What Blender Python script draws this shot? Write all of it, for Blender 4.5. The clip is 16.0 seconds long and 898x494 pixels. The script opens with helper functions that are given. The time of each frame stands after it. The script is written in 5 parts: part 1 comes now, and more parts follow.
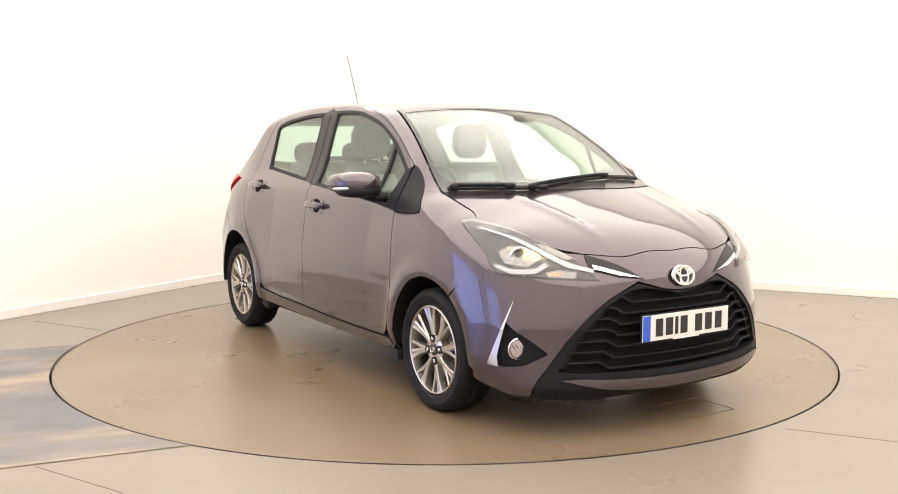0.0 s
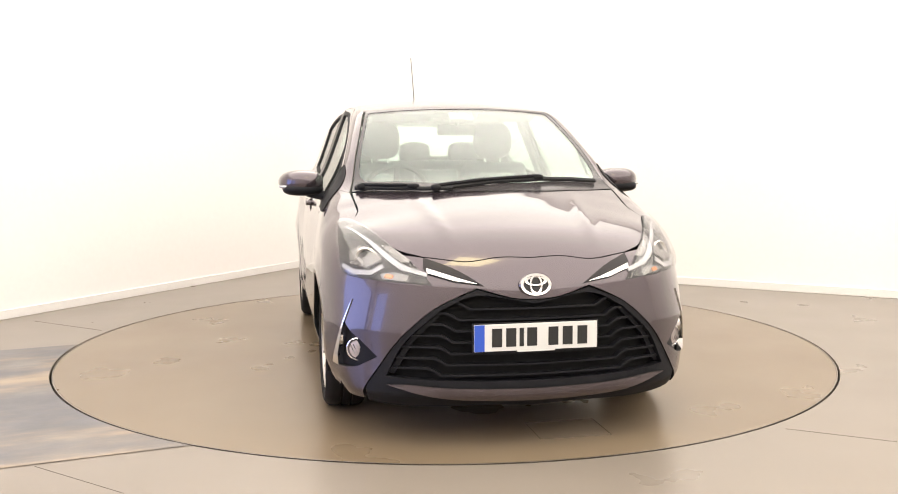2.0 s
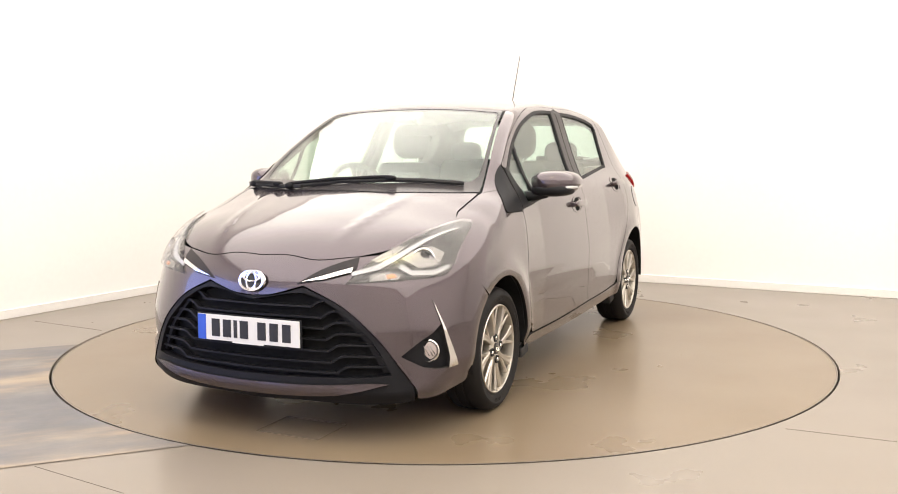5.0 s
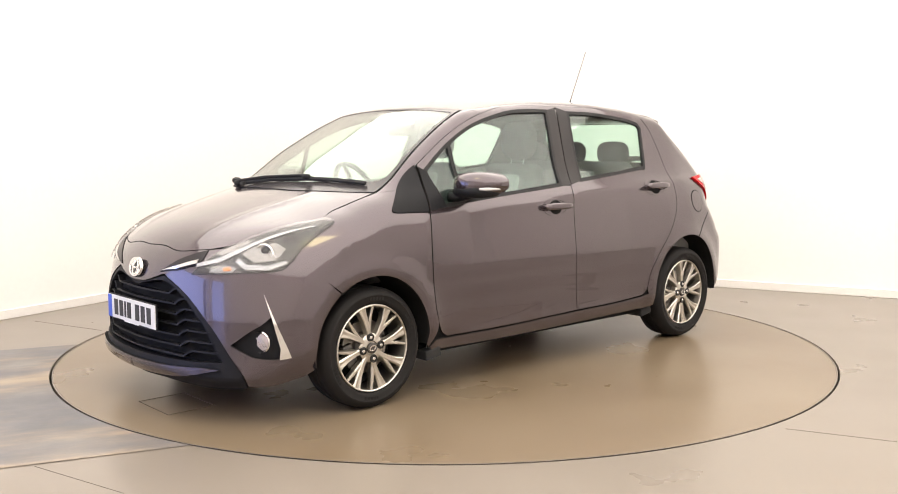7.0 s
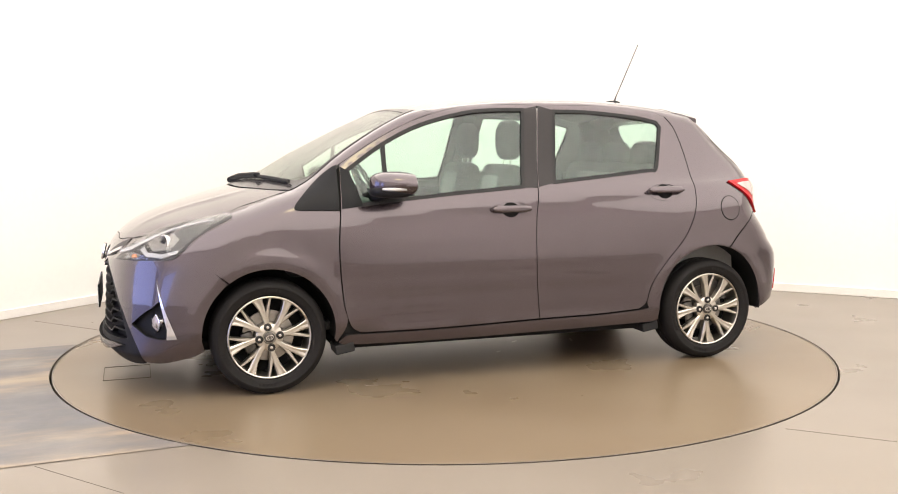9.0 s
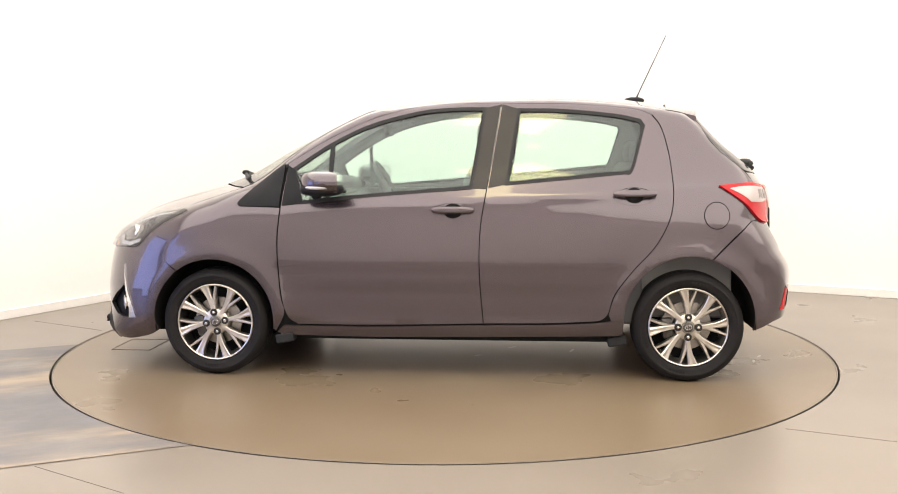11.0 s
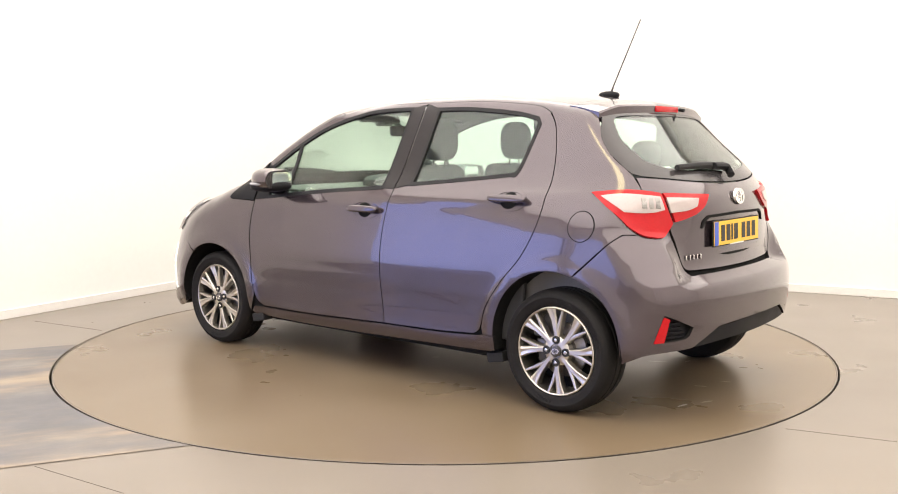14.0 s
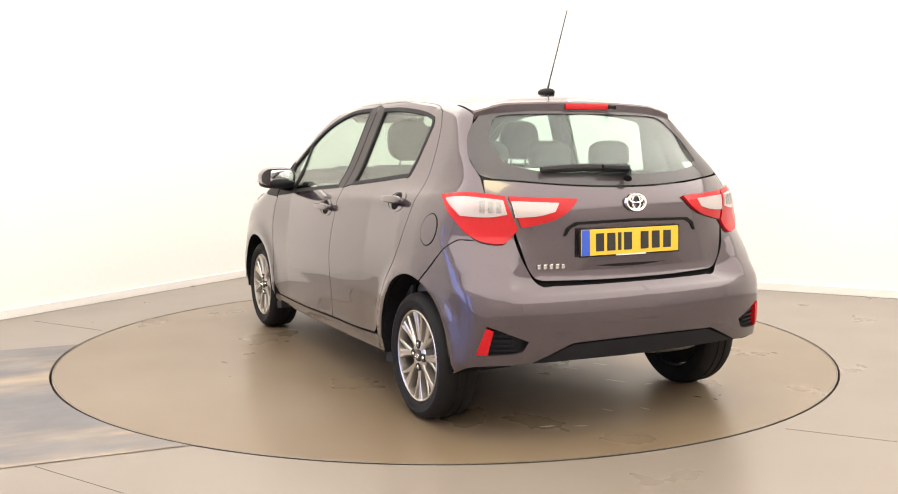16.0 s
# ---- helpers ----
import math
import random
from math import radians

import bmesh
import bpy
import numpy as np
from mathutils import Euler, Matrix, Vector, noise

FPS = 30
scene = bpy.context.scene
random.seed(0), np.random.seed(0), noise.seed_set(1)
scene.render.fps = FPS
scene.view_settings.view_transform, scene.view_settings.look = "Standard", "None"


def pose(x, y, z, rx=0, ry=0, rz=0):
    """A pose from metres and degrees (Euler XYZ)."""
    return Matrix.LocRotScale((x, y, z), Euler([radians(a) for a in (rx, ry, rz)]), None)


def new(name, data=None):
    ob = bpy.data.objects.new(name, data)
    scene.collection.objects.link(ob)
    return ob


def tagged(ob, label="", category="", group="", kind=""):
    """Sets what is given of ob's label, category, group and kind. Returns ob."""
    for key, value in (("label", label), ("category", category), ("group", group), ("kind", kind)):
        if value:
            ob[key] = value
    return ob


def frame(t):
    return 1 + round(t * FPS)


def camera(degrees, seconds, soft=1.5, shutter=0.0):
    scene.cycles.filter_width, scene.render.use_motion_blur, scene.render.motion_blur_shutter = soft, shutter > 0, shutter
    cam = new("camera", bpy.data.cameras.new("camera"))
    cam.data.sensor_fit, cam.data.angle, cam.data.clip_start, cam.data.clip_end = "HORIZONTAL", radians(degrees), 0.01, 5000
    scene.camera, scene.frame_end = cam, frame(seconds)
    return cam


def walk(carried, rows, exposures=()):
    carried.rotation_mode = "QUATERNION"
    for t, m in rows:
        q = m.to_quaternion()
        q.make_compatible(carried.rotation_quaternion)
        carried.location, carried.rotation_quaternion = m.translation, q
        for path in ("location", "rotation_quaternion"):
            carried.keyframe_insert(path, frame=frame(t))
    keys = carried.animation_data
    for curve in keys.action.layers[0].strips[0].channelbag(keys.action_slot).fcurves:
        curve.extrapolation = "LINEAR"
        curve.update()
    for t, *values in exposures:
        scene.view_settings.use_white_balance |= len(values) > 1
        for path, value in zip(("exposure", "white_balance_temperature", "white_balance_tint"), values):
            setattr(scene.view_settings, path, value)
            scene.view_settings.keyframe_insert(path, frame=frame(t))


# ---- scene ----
from mathutils.geometry import delaunay_2d_cdt

cam = camera(50.7, 16.0, soft=1.0)
EYE = Matrix.Translation((0, -5.754, 1.2325)) @ Euler((radians(90 - 6.134), radians(0.153), radians(-0.259))).to_matrix().to_4x4()
walk(cam, [(0.0, EYE), (16.0, EYE)], exposures=[(0.0, 0.0), (16.0, 0.0)])

# turn of the turntable, degrees: the way the car's nose points
TURN = [(0.0, -57.9), (0.5, -61.7), (1.0, -67.3), (1.5, -73.1), (2.0, -79.1), (2.5, -85.0), (3.0, -91.0), (3.5, -96.8), (4.0, -102.8), (4.5, -108.8),
        (5.0, -114.7), (6.25, -129.5), (7.5, -144.3), (8.0, -150.3), (8.5, -156.1), (9.0, -161.9), (10.25, -176.2), (11.5, -190.5), (12.0, -196.3), (12.5, -202.2),
        (13.0, -208.1), (13.5, -213.9), (14.0, -219.8), (14.5, -225.7), (15.0, -231.6), (15.5, -237.5), (16.0, -243.4)]

# ---- light: lamps added under the unseen ceiling, and daylight from the doorway ----
world = bpy.data.worlds.new("world")
scene.world = world
world.use_nodes = True
world.node_tree.nodes["Background"].inputs[0].default_value = (0.6, 0.7, 1.0, 1)
world.node_tree.nodes["Background"].inputs[1].default_value = 0.4
# no fittings: one lamp nearly ceiling-wide, plus a small yellow one for sheen
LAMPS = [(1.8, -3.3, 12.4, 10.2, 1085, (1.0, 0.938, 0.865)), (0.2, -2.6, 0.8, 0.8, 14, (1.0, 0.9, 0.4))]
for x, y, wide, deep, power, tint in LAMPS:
    lamp = bpy.data.lights.new("added_ceiling_light", "AREA")
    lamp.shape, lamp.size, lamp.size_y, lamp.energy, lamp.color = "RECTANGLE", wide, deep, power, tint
    ob = new("added_ceiling_light", lamp)
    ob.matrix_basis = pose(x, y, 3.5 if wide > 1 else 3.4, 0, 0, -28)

# ---- materials ----
def material(name, base, rough=0.5, metal=0.0, spread=0.06, scale=30.0, coarse=3.0, bump=0.0, rough_spread=0.06, coat=0.0, glow=None, spec=0.5):
    """A surface with colour and gloss that vary at two scales, and fine relief."""
    m = bpy.data.materials.new(name)
    m.use_nodes = True
    t = m.node_tree
    b = t.nodes["Principled BSDF"]
    co = t.nodes.new("ShaderNodeTexCoord")
    n1, n2 = t.nodes.new("ShaderNodeTexNoise"), t.nodes.new("ShaderNodeTexNoise")
    for n, s in ((n1, scale), (n2, coarse)):
        n.inputs["Scale"].default_value, n.inputs["Detail"].default_value = s, 4
        t.links.new(co.outputs["Object"], n.inputs["Vector"])
    add = t.nodes.new("ShaderNodeMath")
    add.operation = "ADD"
    t.links.new(n1.outputs["Fac"], add.inputs[0])
    t.links.new(n2.outputs["Fac"], add.inputs[1])
    tone = t.nodes.new("ShaderNodeMapRange")
    tone.inputs["From Min"].default_value, tone.inputs["From Max"].default_value = 0.6, 1.4
    tone.inputs["To Min"].default_value, tone.inputs["To Max"].default_value = 1 - spread, 1 + spread
    t.links.new(add.outputs[0], tone.inputs["Value"])
    mul = t.nodes.new("ShaderNodeVectorMath")
    mul.operation = "SCALE"
    mul.inputs[0].default_value = base
    t.links.new(tone.outputs[0], mul.inputs["Scale"])
    t.links.new(mul.outputs[0], b.inputs["Base Color"])
    gloss = t.nodes.new("ShaderNodeMapRange")
    gloss.inputs["From Min"].default_value, gloss.inputs["From Max"].default_value = 0.3, 0.7
    gloss.inputs["To Min"].default_value, gloss.inputs["To Max"].default_value = max(rough - rough_spread, 0.02), min(rough + rough_spread, 1)
    t.links.new(n2.outputs["Fac"], gloss.inputs["Value"])
    t.links.new(gloss.outputs[0], b.inputs["Roughness"])
    b.inputs["Metallic"].default_value, b.inputs["Specular IOR Level"].default_value = metal, spec
    b.inputs["Coat Weight"].default_value, b.inputs["Coat Roughness"].default_value = coat, 0.03
    if bump:
        bu = t.nodes.new("ShaderNodeBump")
        bu.inputs["Strength"].default_value, bu.inputs["Distance"].default_value = bump, 0.002
        t.links.new(n1.outputs["Fac"], bu.inputs["Height"])
        t.links.new(bu.outputs[0], b.inputs["Normal"])
    if glow:
        b.inputs["Emission Color"].default_value, b.inputs["Emission Strength"].default_value = (*glow[0], 1), glow[1]
    return m


def pane(name, tint, gloss=0.02, least=0.05, rise=4.0):
    """Thin glass: clear, tinted, with a mirror's sheen that grows at a slant."""
    m = bpy.data.materials.new(name)
    m.use_nodes = True
    t = m.node_tree
    t.nodes.remove(t.nodes["Principled BSDF"])
    clear, shine, fr, mix = (t.nodes.new(k) for k in ("ShaderNodeBsdfTransparent", "ShaderNodeBsdfGlossy", "ShaderNodeLayerWeight", "ShaderNodeMixShader"))
    clear.inputs["Color"].default_value = (*tint, 1)
    shine.inputs["Roughness"].default_value = gloss
    power = t.nodes.new("ShaderNodeMath")
    power.operation = "POWER"
    power.inputs[1].default_value = rise
    level = t.nodes.new("ShaderNodeMapRange")
    level.inputs["To Min"].default_value, level.inputs["To Max"].default_value = least, 0.8
    t.links.new(fr.outputs["Facing"], power.inputs[0])
    t.links.new(power.outputs[0], level.inputs["Value"])
    t.links.new(level.outputs[0], mix.inputs[0])
    t.links.new(clear.outputs[0], mix.inputs[1])
    t.links.new(shine.outputs[0], mix.inputs[2])
    t.links.new(mix.outputs[0], t.nodes["Material Output"].inputs["Surface"])
    return m


PAINT = material("paint_mauve_grey", (0.08, 0.062, 0.071), 0.24, 0.7, 0.05, 900, 2, coat=1.0, rough_spread=0.02)
GLOSS_BLACK = material("gloss_black", (0.018, 0.015, 0.016), 0.35, 0, 0.1, 60, 3, spec=0.3)
RUBBER = material("rubber", (0.02, 0.02, 0.021), 0.62, 0, 0.2, 120, 8, bump=0.15, spec=0.25)
TYRE = material("tyre_rubber", (0.009, 0.008, 0.008), 0.7, 0, 0.25, 90, 6, bump=0.3, spec=0.25)
PLASTIC = material("black_plastic", (0.012, 0.012, 0.014), 0.5, 0, 0.15, 300, 5, bump=0.1, spec=0.13)
LINER = material("dark_liner", (0.012, 0.012, 0.012), 0.85, 0, 0.3, 50, 5, spec=0.1)
TRIM = material("interior_trim", (0.2, 0.195, 0.19), 0.7, 0, 0.1, 200, 4, bump=0.2)
DASH = material("dash_plastic", (0.05, 0.05, 0.052), 0.55, 0, 0.12, 300, 5, bump=0.2)
CLOTH = material("seat_cloth", (0.075, 0.075, 0.08), 0.9, 0, 0.2, 500, 6, bump=0.5)
CLOTH_PALE = material("pale_seat_cloth", (0.3, 0.3, 0.3), 0.9, 0, 0.2, 400, 6, bump=0.5)
CHROME = material("chrome", (0.78, 0.77, 0.76), 0.1, 1, 0.04, 40, 3)
ALLOY = material("alloy", (0.56, 0.53, 0.48), 0.36, 1, 0.06, 60, 5)
ALLOY_DARK = material("dark_alloy", (0.1, 0.095, 0.09), 0.4, 0.8, 0.1, 60, 5)
STEEL = material("brake_steel", (0.3, 0.28, 0.26), 0.4, 1, 0.15, 60, 8)
LED = material("white_light_guide", (0.45, 0.45, 0.46), 0.25, 0, 0.03, 40, 3, coat=0.5)
LAMP_GREY = material("lamp_bowl", (0.27, 0.26, 0.25), 0.28, 0.8, 0.15, 60, 8)
LAMP_DARK = material("lamp_housing", (0.07, 0.067, 0.066), 0.3, 0.6, 0.12, 60, 6)
AMBER = material("amber_plastic", (0.75, 0.28, 0.12), 0.25, 0, 0.08, 60, 6, coat=0.4)
RED = material("red_lens", (0.43, 0.006, 0.01), 0.18, 0, 0.12, 80, 6, coat=0.1, spec=0.3)
WHITE_LENS = material("clear_lens", (0.42, 0.36, 0.35), 0.2, 0.1, 0.08, 120, 8, coat=0.8)
PLATE_WHITE = material("plate_white", (0.66, 0.66, 0.64), 0.4, 0, 0.02, 60, 4)
PLATE_YELLOW = material("plate_yellow", (0.78, 0.46, 0.03), 0.4, 0, 0.02, 60, 4)
PLATE_BLUE = material("plate_blue", (0.03, 0.09, 0.5), 0.4, 0, 0.03, 60, 4)
INK = material("ink", (0.015, 0.015, 0.015), 0.5, 0, 0.05, 60, 4)
STICKER = material("paper_sticker", (0.72, 0.72, 0.7), 0.6, 0, 0.05, 60, 4)
GLASS = pane("window_glass", (0.875, 0.965, 0.92))
SCREEN = pane("windscreen_glass", (0.9, 0.97, 0.92), least=0.035, rise=3.0)
COVER = pane("lamp_cover", (0.95, 0.95, 0.95), least=0.02)
MIRROR = material("mirror_glass", (0.85, 0.86, 0.86), 0.03, 1, 0.01, 10, 2, rough_spread=0.0)
FRIT = material("black_glass_border", (0.05, 0.046, 0.048), 0.15, 0, 0.05, 60, 3, spec=0.4)

# ---- car body form: a smooth solid given by side, nose, tail and top surfaces (car axes: x ahead, y left, z up) ----
def curve(xs, ys):
    """A smooth curve through the points (monotone cubic)."""
    x, y = np.array(xs, float), np.array(ys, float)
    h, d = np.diff(x), np.diff(y) / np.diff(x)
    m = np.zeros_like(x)
    m[0], m[-1] = d[0], d[-1]
    same = d[:-1] * d[1:] > 0
    w1, w2 = 2 * h[1:] + h[:-1], h[1:] + 2 * h[:-1]
    m[1:-1] = np.where(same, (w1 + w2) / (w1 / np.where(same, d[:-1], 1) + w2 / np.where(same, d[1:], 1)), 0)

    def value(q):
        q = np.asarray(q, float)
        i = np.clip(np.searchsorted(x, q) - 1, 0, len(h) - 1)
        t = (q - x[i]) / h[i]
        u = np.clip(t, 0, 1)
        cubic = (2 * u**3 - 3 * u**2 + 1) * y[i] + (u**3 - 2 * u**2 + u) * h[i] * m[i] + (3 * u**2 - 2 * u**3) * y[i + 1] + (u**3 - u**2) * h[i] * m[i + 1]
        return cubic + np.where(t < 0, t * h[i] * m[i], 0) + np.where(t > 1, (t - 1) * h[i] * m[i + 1], 0)
    return value


TOP = curve([-1.7, -1.46, -1.3, -0.95, -0.6, -0.3, 0, 0.2, 0.38, 0.55, 0.75, 0.95, 1.15, 1.25, 1.4, 1.6, 1.8, 1.9, 1.96, 2.02],
            [1.355, 1.408, 1.44, 1.483, 1.5, 1.498, 1.48, 1.456, 1.42, 1.352, 1.258, 1.157, 1.045, 1.005, 0.962, 0.9, 0.82, 0.757, 0.69, 0.6])
CROWN = curve([-1.7, -1.2, 0.1, 0.38, 0.6, 1.05, 1.25, 1.45, 1.8, 2.0], [0.18, 0.17, 0.14, 0.075, 0.045, 0.03, 0.06, 0.14, 0.24, 0.3])
SWEEP = curve([0.0, 0.38, 0.7, 1.05, 1.2, 1.65, 1.7], [0.03, 0.13, 0.3, 0.5, 0.48, 0.0, 0.0])
SIDE = curve([0.1, 0.2, 0.26, 0.32, 0.38, 0.45, 0.53, 0.6, 0.68, 0.78, 0.87, 0.95, 1.02, 1.07, 1.2, 1.34, 1.4, 1.5],
             [0.74, 0.802, 0.827, 0.841, 0.842, 0.841, 0.841, 0.843, 0.841, 0.832, 0.813, 0.782, 0.736, 0.708, 0.655, 0.603, 0.579, 0.54])
PLAN = curve([-2.0, -1.8, -1.6, -1.33, -0.9, 0, 0.8, 1.2, 1.5, 1.7, 1.9, 2.05], [-0.09, -0.045, -0.02, 0, -0.003, 0, -0.006, 0, -0.012, -0.037, -0.08, -0.13])
NOSE = curve([0.1, 0.16, 0.2, 0.245, 0.3, 0.4, 0.5, 0.64, 0.72, 0.8, 0.9], [1.89, 1.955, 1.985, 1.982, 1.978, 1.972, 1.967, 1.95, 1.925, 1.87, 1.76])
TAIL = curve([0.12, 0.2, 0.29, 0.4, 0.5, 0.56, 0.598, 0.622, 0.67, 0.8, 0.9, 0.96, 1.03, 1.1, 1.226, 1.385, 1.45],
             [1.74, 1.87, 1.93, 1.95, 1.955, 1.95, 1.934, 1.868, 1.848, 1.848, 1.85, 1.84, 1.8, 1.737, 1.591, 1.435, 1.378])
CHEEK = curve([0.4, 0.585, 0.598, 0.61, 0.622, 0.64, 0.68, 0.75, 0.84, 1.6], [0, 0, 0.003, 0.028, 0.058, 0.062, 0.058, 0.034, 0, 0])
DOOR_HOLLOW = curve([0.1, 0.25, 0.32, 0.42, 0.52, 0.6, 0.7, 0.8, 0.87, 0.95, 1.02, 1.6], [0, 0, 0.015, 0.012, 0.006, 0.006, 0.013, 0.018, 0.015, 0.008, 0, 0])
HUBS = (1.178, -1.332)


def smooth_max(a, b, k):
    h = np.maximum(k - np.abs(a - b), 0) / k
    return np.maximum(a, b) + h * h * k / 4


def form(P):
    """Below 0 inside the body, above 0 outside."""
    x, y, z = P[..., 0], np.abs(P[..., 1]), P[..., 2]
    side = SIDE(z) + PLAN(x) * np.clip(1.25 - 0.25 * z, 0, 1.2)
    # hollow of the doors below the shoulder
    side = side - DOOR_HOLLOW(z) * np.clip((0.85 - x) / 0.3, 0, 1) * np.clip((x + 1.15) / 0.4, 0, 1)
    # shoulder crease that rises from the front door to the tail lamp
    side = side + 0.007 * np.exp(-((z - 0.905 + 0.06 * x) / 0.03) ** 2) * np.clip((0.75 - x) / 0.8, 0, 1) * np.clip((x + 1.75) / 0.4, 0, 1)
    for hub in HUBS:
        r = np.hypot(x - hub, z - 0.287)
        side = side + 0.012 * np.exp(-((r - 0.36) / 0.055) ** 2)
    bow = (0.27 * y**2 + 0.6 * y**6) * (1 + 1.1 * np.clip(z - 0.45, 0, 0.4))
    stern = (0.25 * y**2 + 0.4 * y**6) * (0.6 + 0.4 * np.clip((z - 0.6) / 0.3, 0, 1))
    f = smooth_max(y - side, x - (NOSE(z) - bow), 0.06)
    f = smooth_max(f, -TAIL(z) - CHEEK(z) * np.clip((y - 0.46) / 0.16, 0, 1) ** 2 + stern - x, 0.06)
    ridge = 0.006 * np.exp(-((y - 0.3 - 0.14 * (1.88 - x)) / 0.03) ** 2) * np.clip((x - 1.15) / 0.25, 0, 1) * np.clip((1.86 - x) / 0.2, 0, 1)
    k = 0.05 + 0.05 * np.clip((x - 0.8) / 0.4, 0, 1)
    return smooth_max(f, z - (TOP(x + np.where(x > 0, SWEEP(np.clip(x, 0, 1.7)), 0.0) * y**2) - CROWN(x) * y**2 + ridge), k)


def form_normal(P):
    e = 1e-3
    g = np.stack([form(P + np.eye(3)[i] * e) - form(P - np.eye(3)[i] * e) for i in range(3)], -1)
    return g / np.linalg.norm(g, axis=-1, keepdims=True)


def onto(O, way, reach=1.6):
    """Where the rays from the points O along way first meet the body."""
    lo, hi = np.zeros(len(O)), np.full(len(O), np.nan)
    for d in np.linspace(0, reach, 56):
        hit = np.isnan(hi) & (form(O + way * d) < 0)
        hi[hit] = d
        lo = np.where(np.isnan(hi), d, lo)
    hi = np.where(np.isnan(hi), lo, hi)
    for _ in range(20):
        mid = (lo + hi) / 2
        inside = form(O + way * mid[:, None]) < 0
        hi, lo = np.where(inside, mid, hi), np.where(inside, lo, mid)
    return O + way * hi[:, None]


# ---- mesh helpers ----
def mesh_of(name, verts, faces, mats, index=None, smooth=True, normals=None):
    me = bpy.data.meshes.new(name)
    me.from_pydata([tuple(v) for v in verts], [], [tuple(f) for f in faces])
    for m in mats:
        me.materials.append(m)
    if index is not None:
        me.polygons.foreach_set("material_index", list(index))
    me.polygons.foreach_set("use_smooth", [smooth] * len(me.polygons))
    if normals is not None:
        me.normals_split_custom_set([tuple(n) for n in normals])
    me.update()
    return me


def part(name, bm, material, parent, label="", smooth=False):
    """Links a bmesh (or a mesh) as one mesh object under a thing or a part."""
    if isinstance(bm, bpy.types.Mesh):
        me = bm
    else:
        me = bpy.data.meshes.new(name)
        bmesh.ops.recalc_face_normals(bm, faces=bm.faces[:])
        bm.to_mesh(me)
        bm.free()
        me.materials.append(material)
        if smooth:
            me.polygons.foreach_set("use_smooth", [True] * len(me.polygons))
            me.set_sharp_from_angle(angle=radians(38))
    ob = new(name, me)
    ob.parent = parent
    if label:
        tagged(ob, label)
    return ob


def box(bm, size, m, bevel=0.0, segments=2):
    made = bmesh.ops.create_cube(bm, size=1, matrix=m @ Matrix.Diagonal((*size, 1)))
    if bevel:
        edges = list({e for v in made["verts"] for e in v.link_edges})
        bmesh.ops.bevel(bm, geom=edges, offset=bevel, segments=segments, profile=0.5, affect="EDGES")
    return bm


def rod(bm, points, radius, sides=8, taper=1.0):
    """A round bar along the points."""
    pts = [Vector(p) for p in points]
    rings = []
    for i, p in enumerate(pts):
        way = (pts[min(i + 1, len(pts) - 1)] - pts[max(i - 1, 0)]).normalized()
        a = way.orthogonal().normalized() if i == 0 else (a - way * a.dot(way)).normalized()
        b = way.cross(a)
        r = radius * (1 + (taper - 1) * i / (len(pts) - 1))
        rings.append([bm.verts.new(p + a * r * math.cos(k / sides * math.tau) + b * r * math.sin(k / sides * math.tau)) for k in range(sides)])
    for r1, r2 in zip(rings, rings[1:]):
        for k in range(sides):
            bm.faces.new((r1[k], r1[(k + 1) % sides], r2[(k + 1) % sides], r2[k]))
    bm.faces.new(rings[0][::-1])
    bm.faces.new(rings[-1])
    return bm


def turned(bm, profile, m, sides=48, closed=False):
    """A body of revolution about the local z axis, from (radius, height) pairs."""
    rings = [[bm.verts.new(m @ Vector((r * math.cos(k / sides * math.tau), r * math.sin(k / sides * math.tau), h))) for k in range(sides)] for r, h in profile]
    pairs = list(zip(rings, rings[1:])) + ([(rings[-1], rings[0])] if closed else [])
    for r1, r2 in pairs:
        for k in range(sides):
            bm.faces.new((r1[k], r1[(k + 1) % sides], r2[(k + 1) % sides], r2[k]))
    if not closed:
        for ring in (rings[0], rings[-1]):
            bm.faces.new(ring)
    return bm


def blob(bm, centre, radii, m=None, power=2.6, nu=24, nv=14):
    """A rounded block (superellipsoid)."""
    m = m or Matrix()
    def sp(c):
        return math.copysign(abs(c) ** (2 / power), c)
    rings = []
    for j in range(1, nv):
        b = -math.pi / 2 + math.pi * j / nv
        rings.append([bm.verts.new(m @ Vector((centre[0] + radii[0] * sp(math.cos(b)) * sp(math.cos(a)), centre[1] + radii[1] * sp(math.cos(b)) * sp(math.sin(a)), centre[2] + radii[2] * sp(math.sin(b)))))
                      for a in (math.tau * i / nu for i in range(nu))])
    for r1, r2 in zip(rings, rings[1:]):
        for k in range(nu):
            bm.faces.new((r1[k], r1[(k + 1) % nu], r2[(k + 1) % nu], r2[k]))
    bm.faces.new(rings[0][::-1])
    bm.faces.new(rings[-1])
    return bm


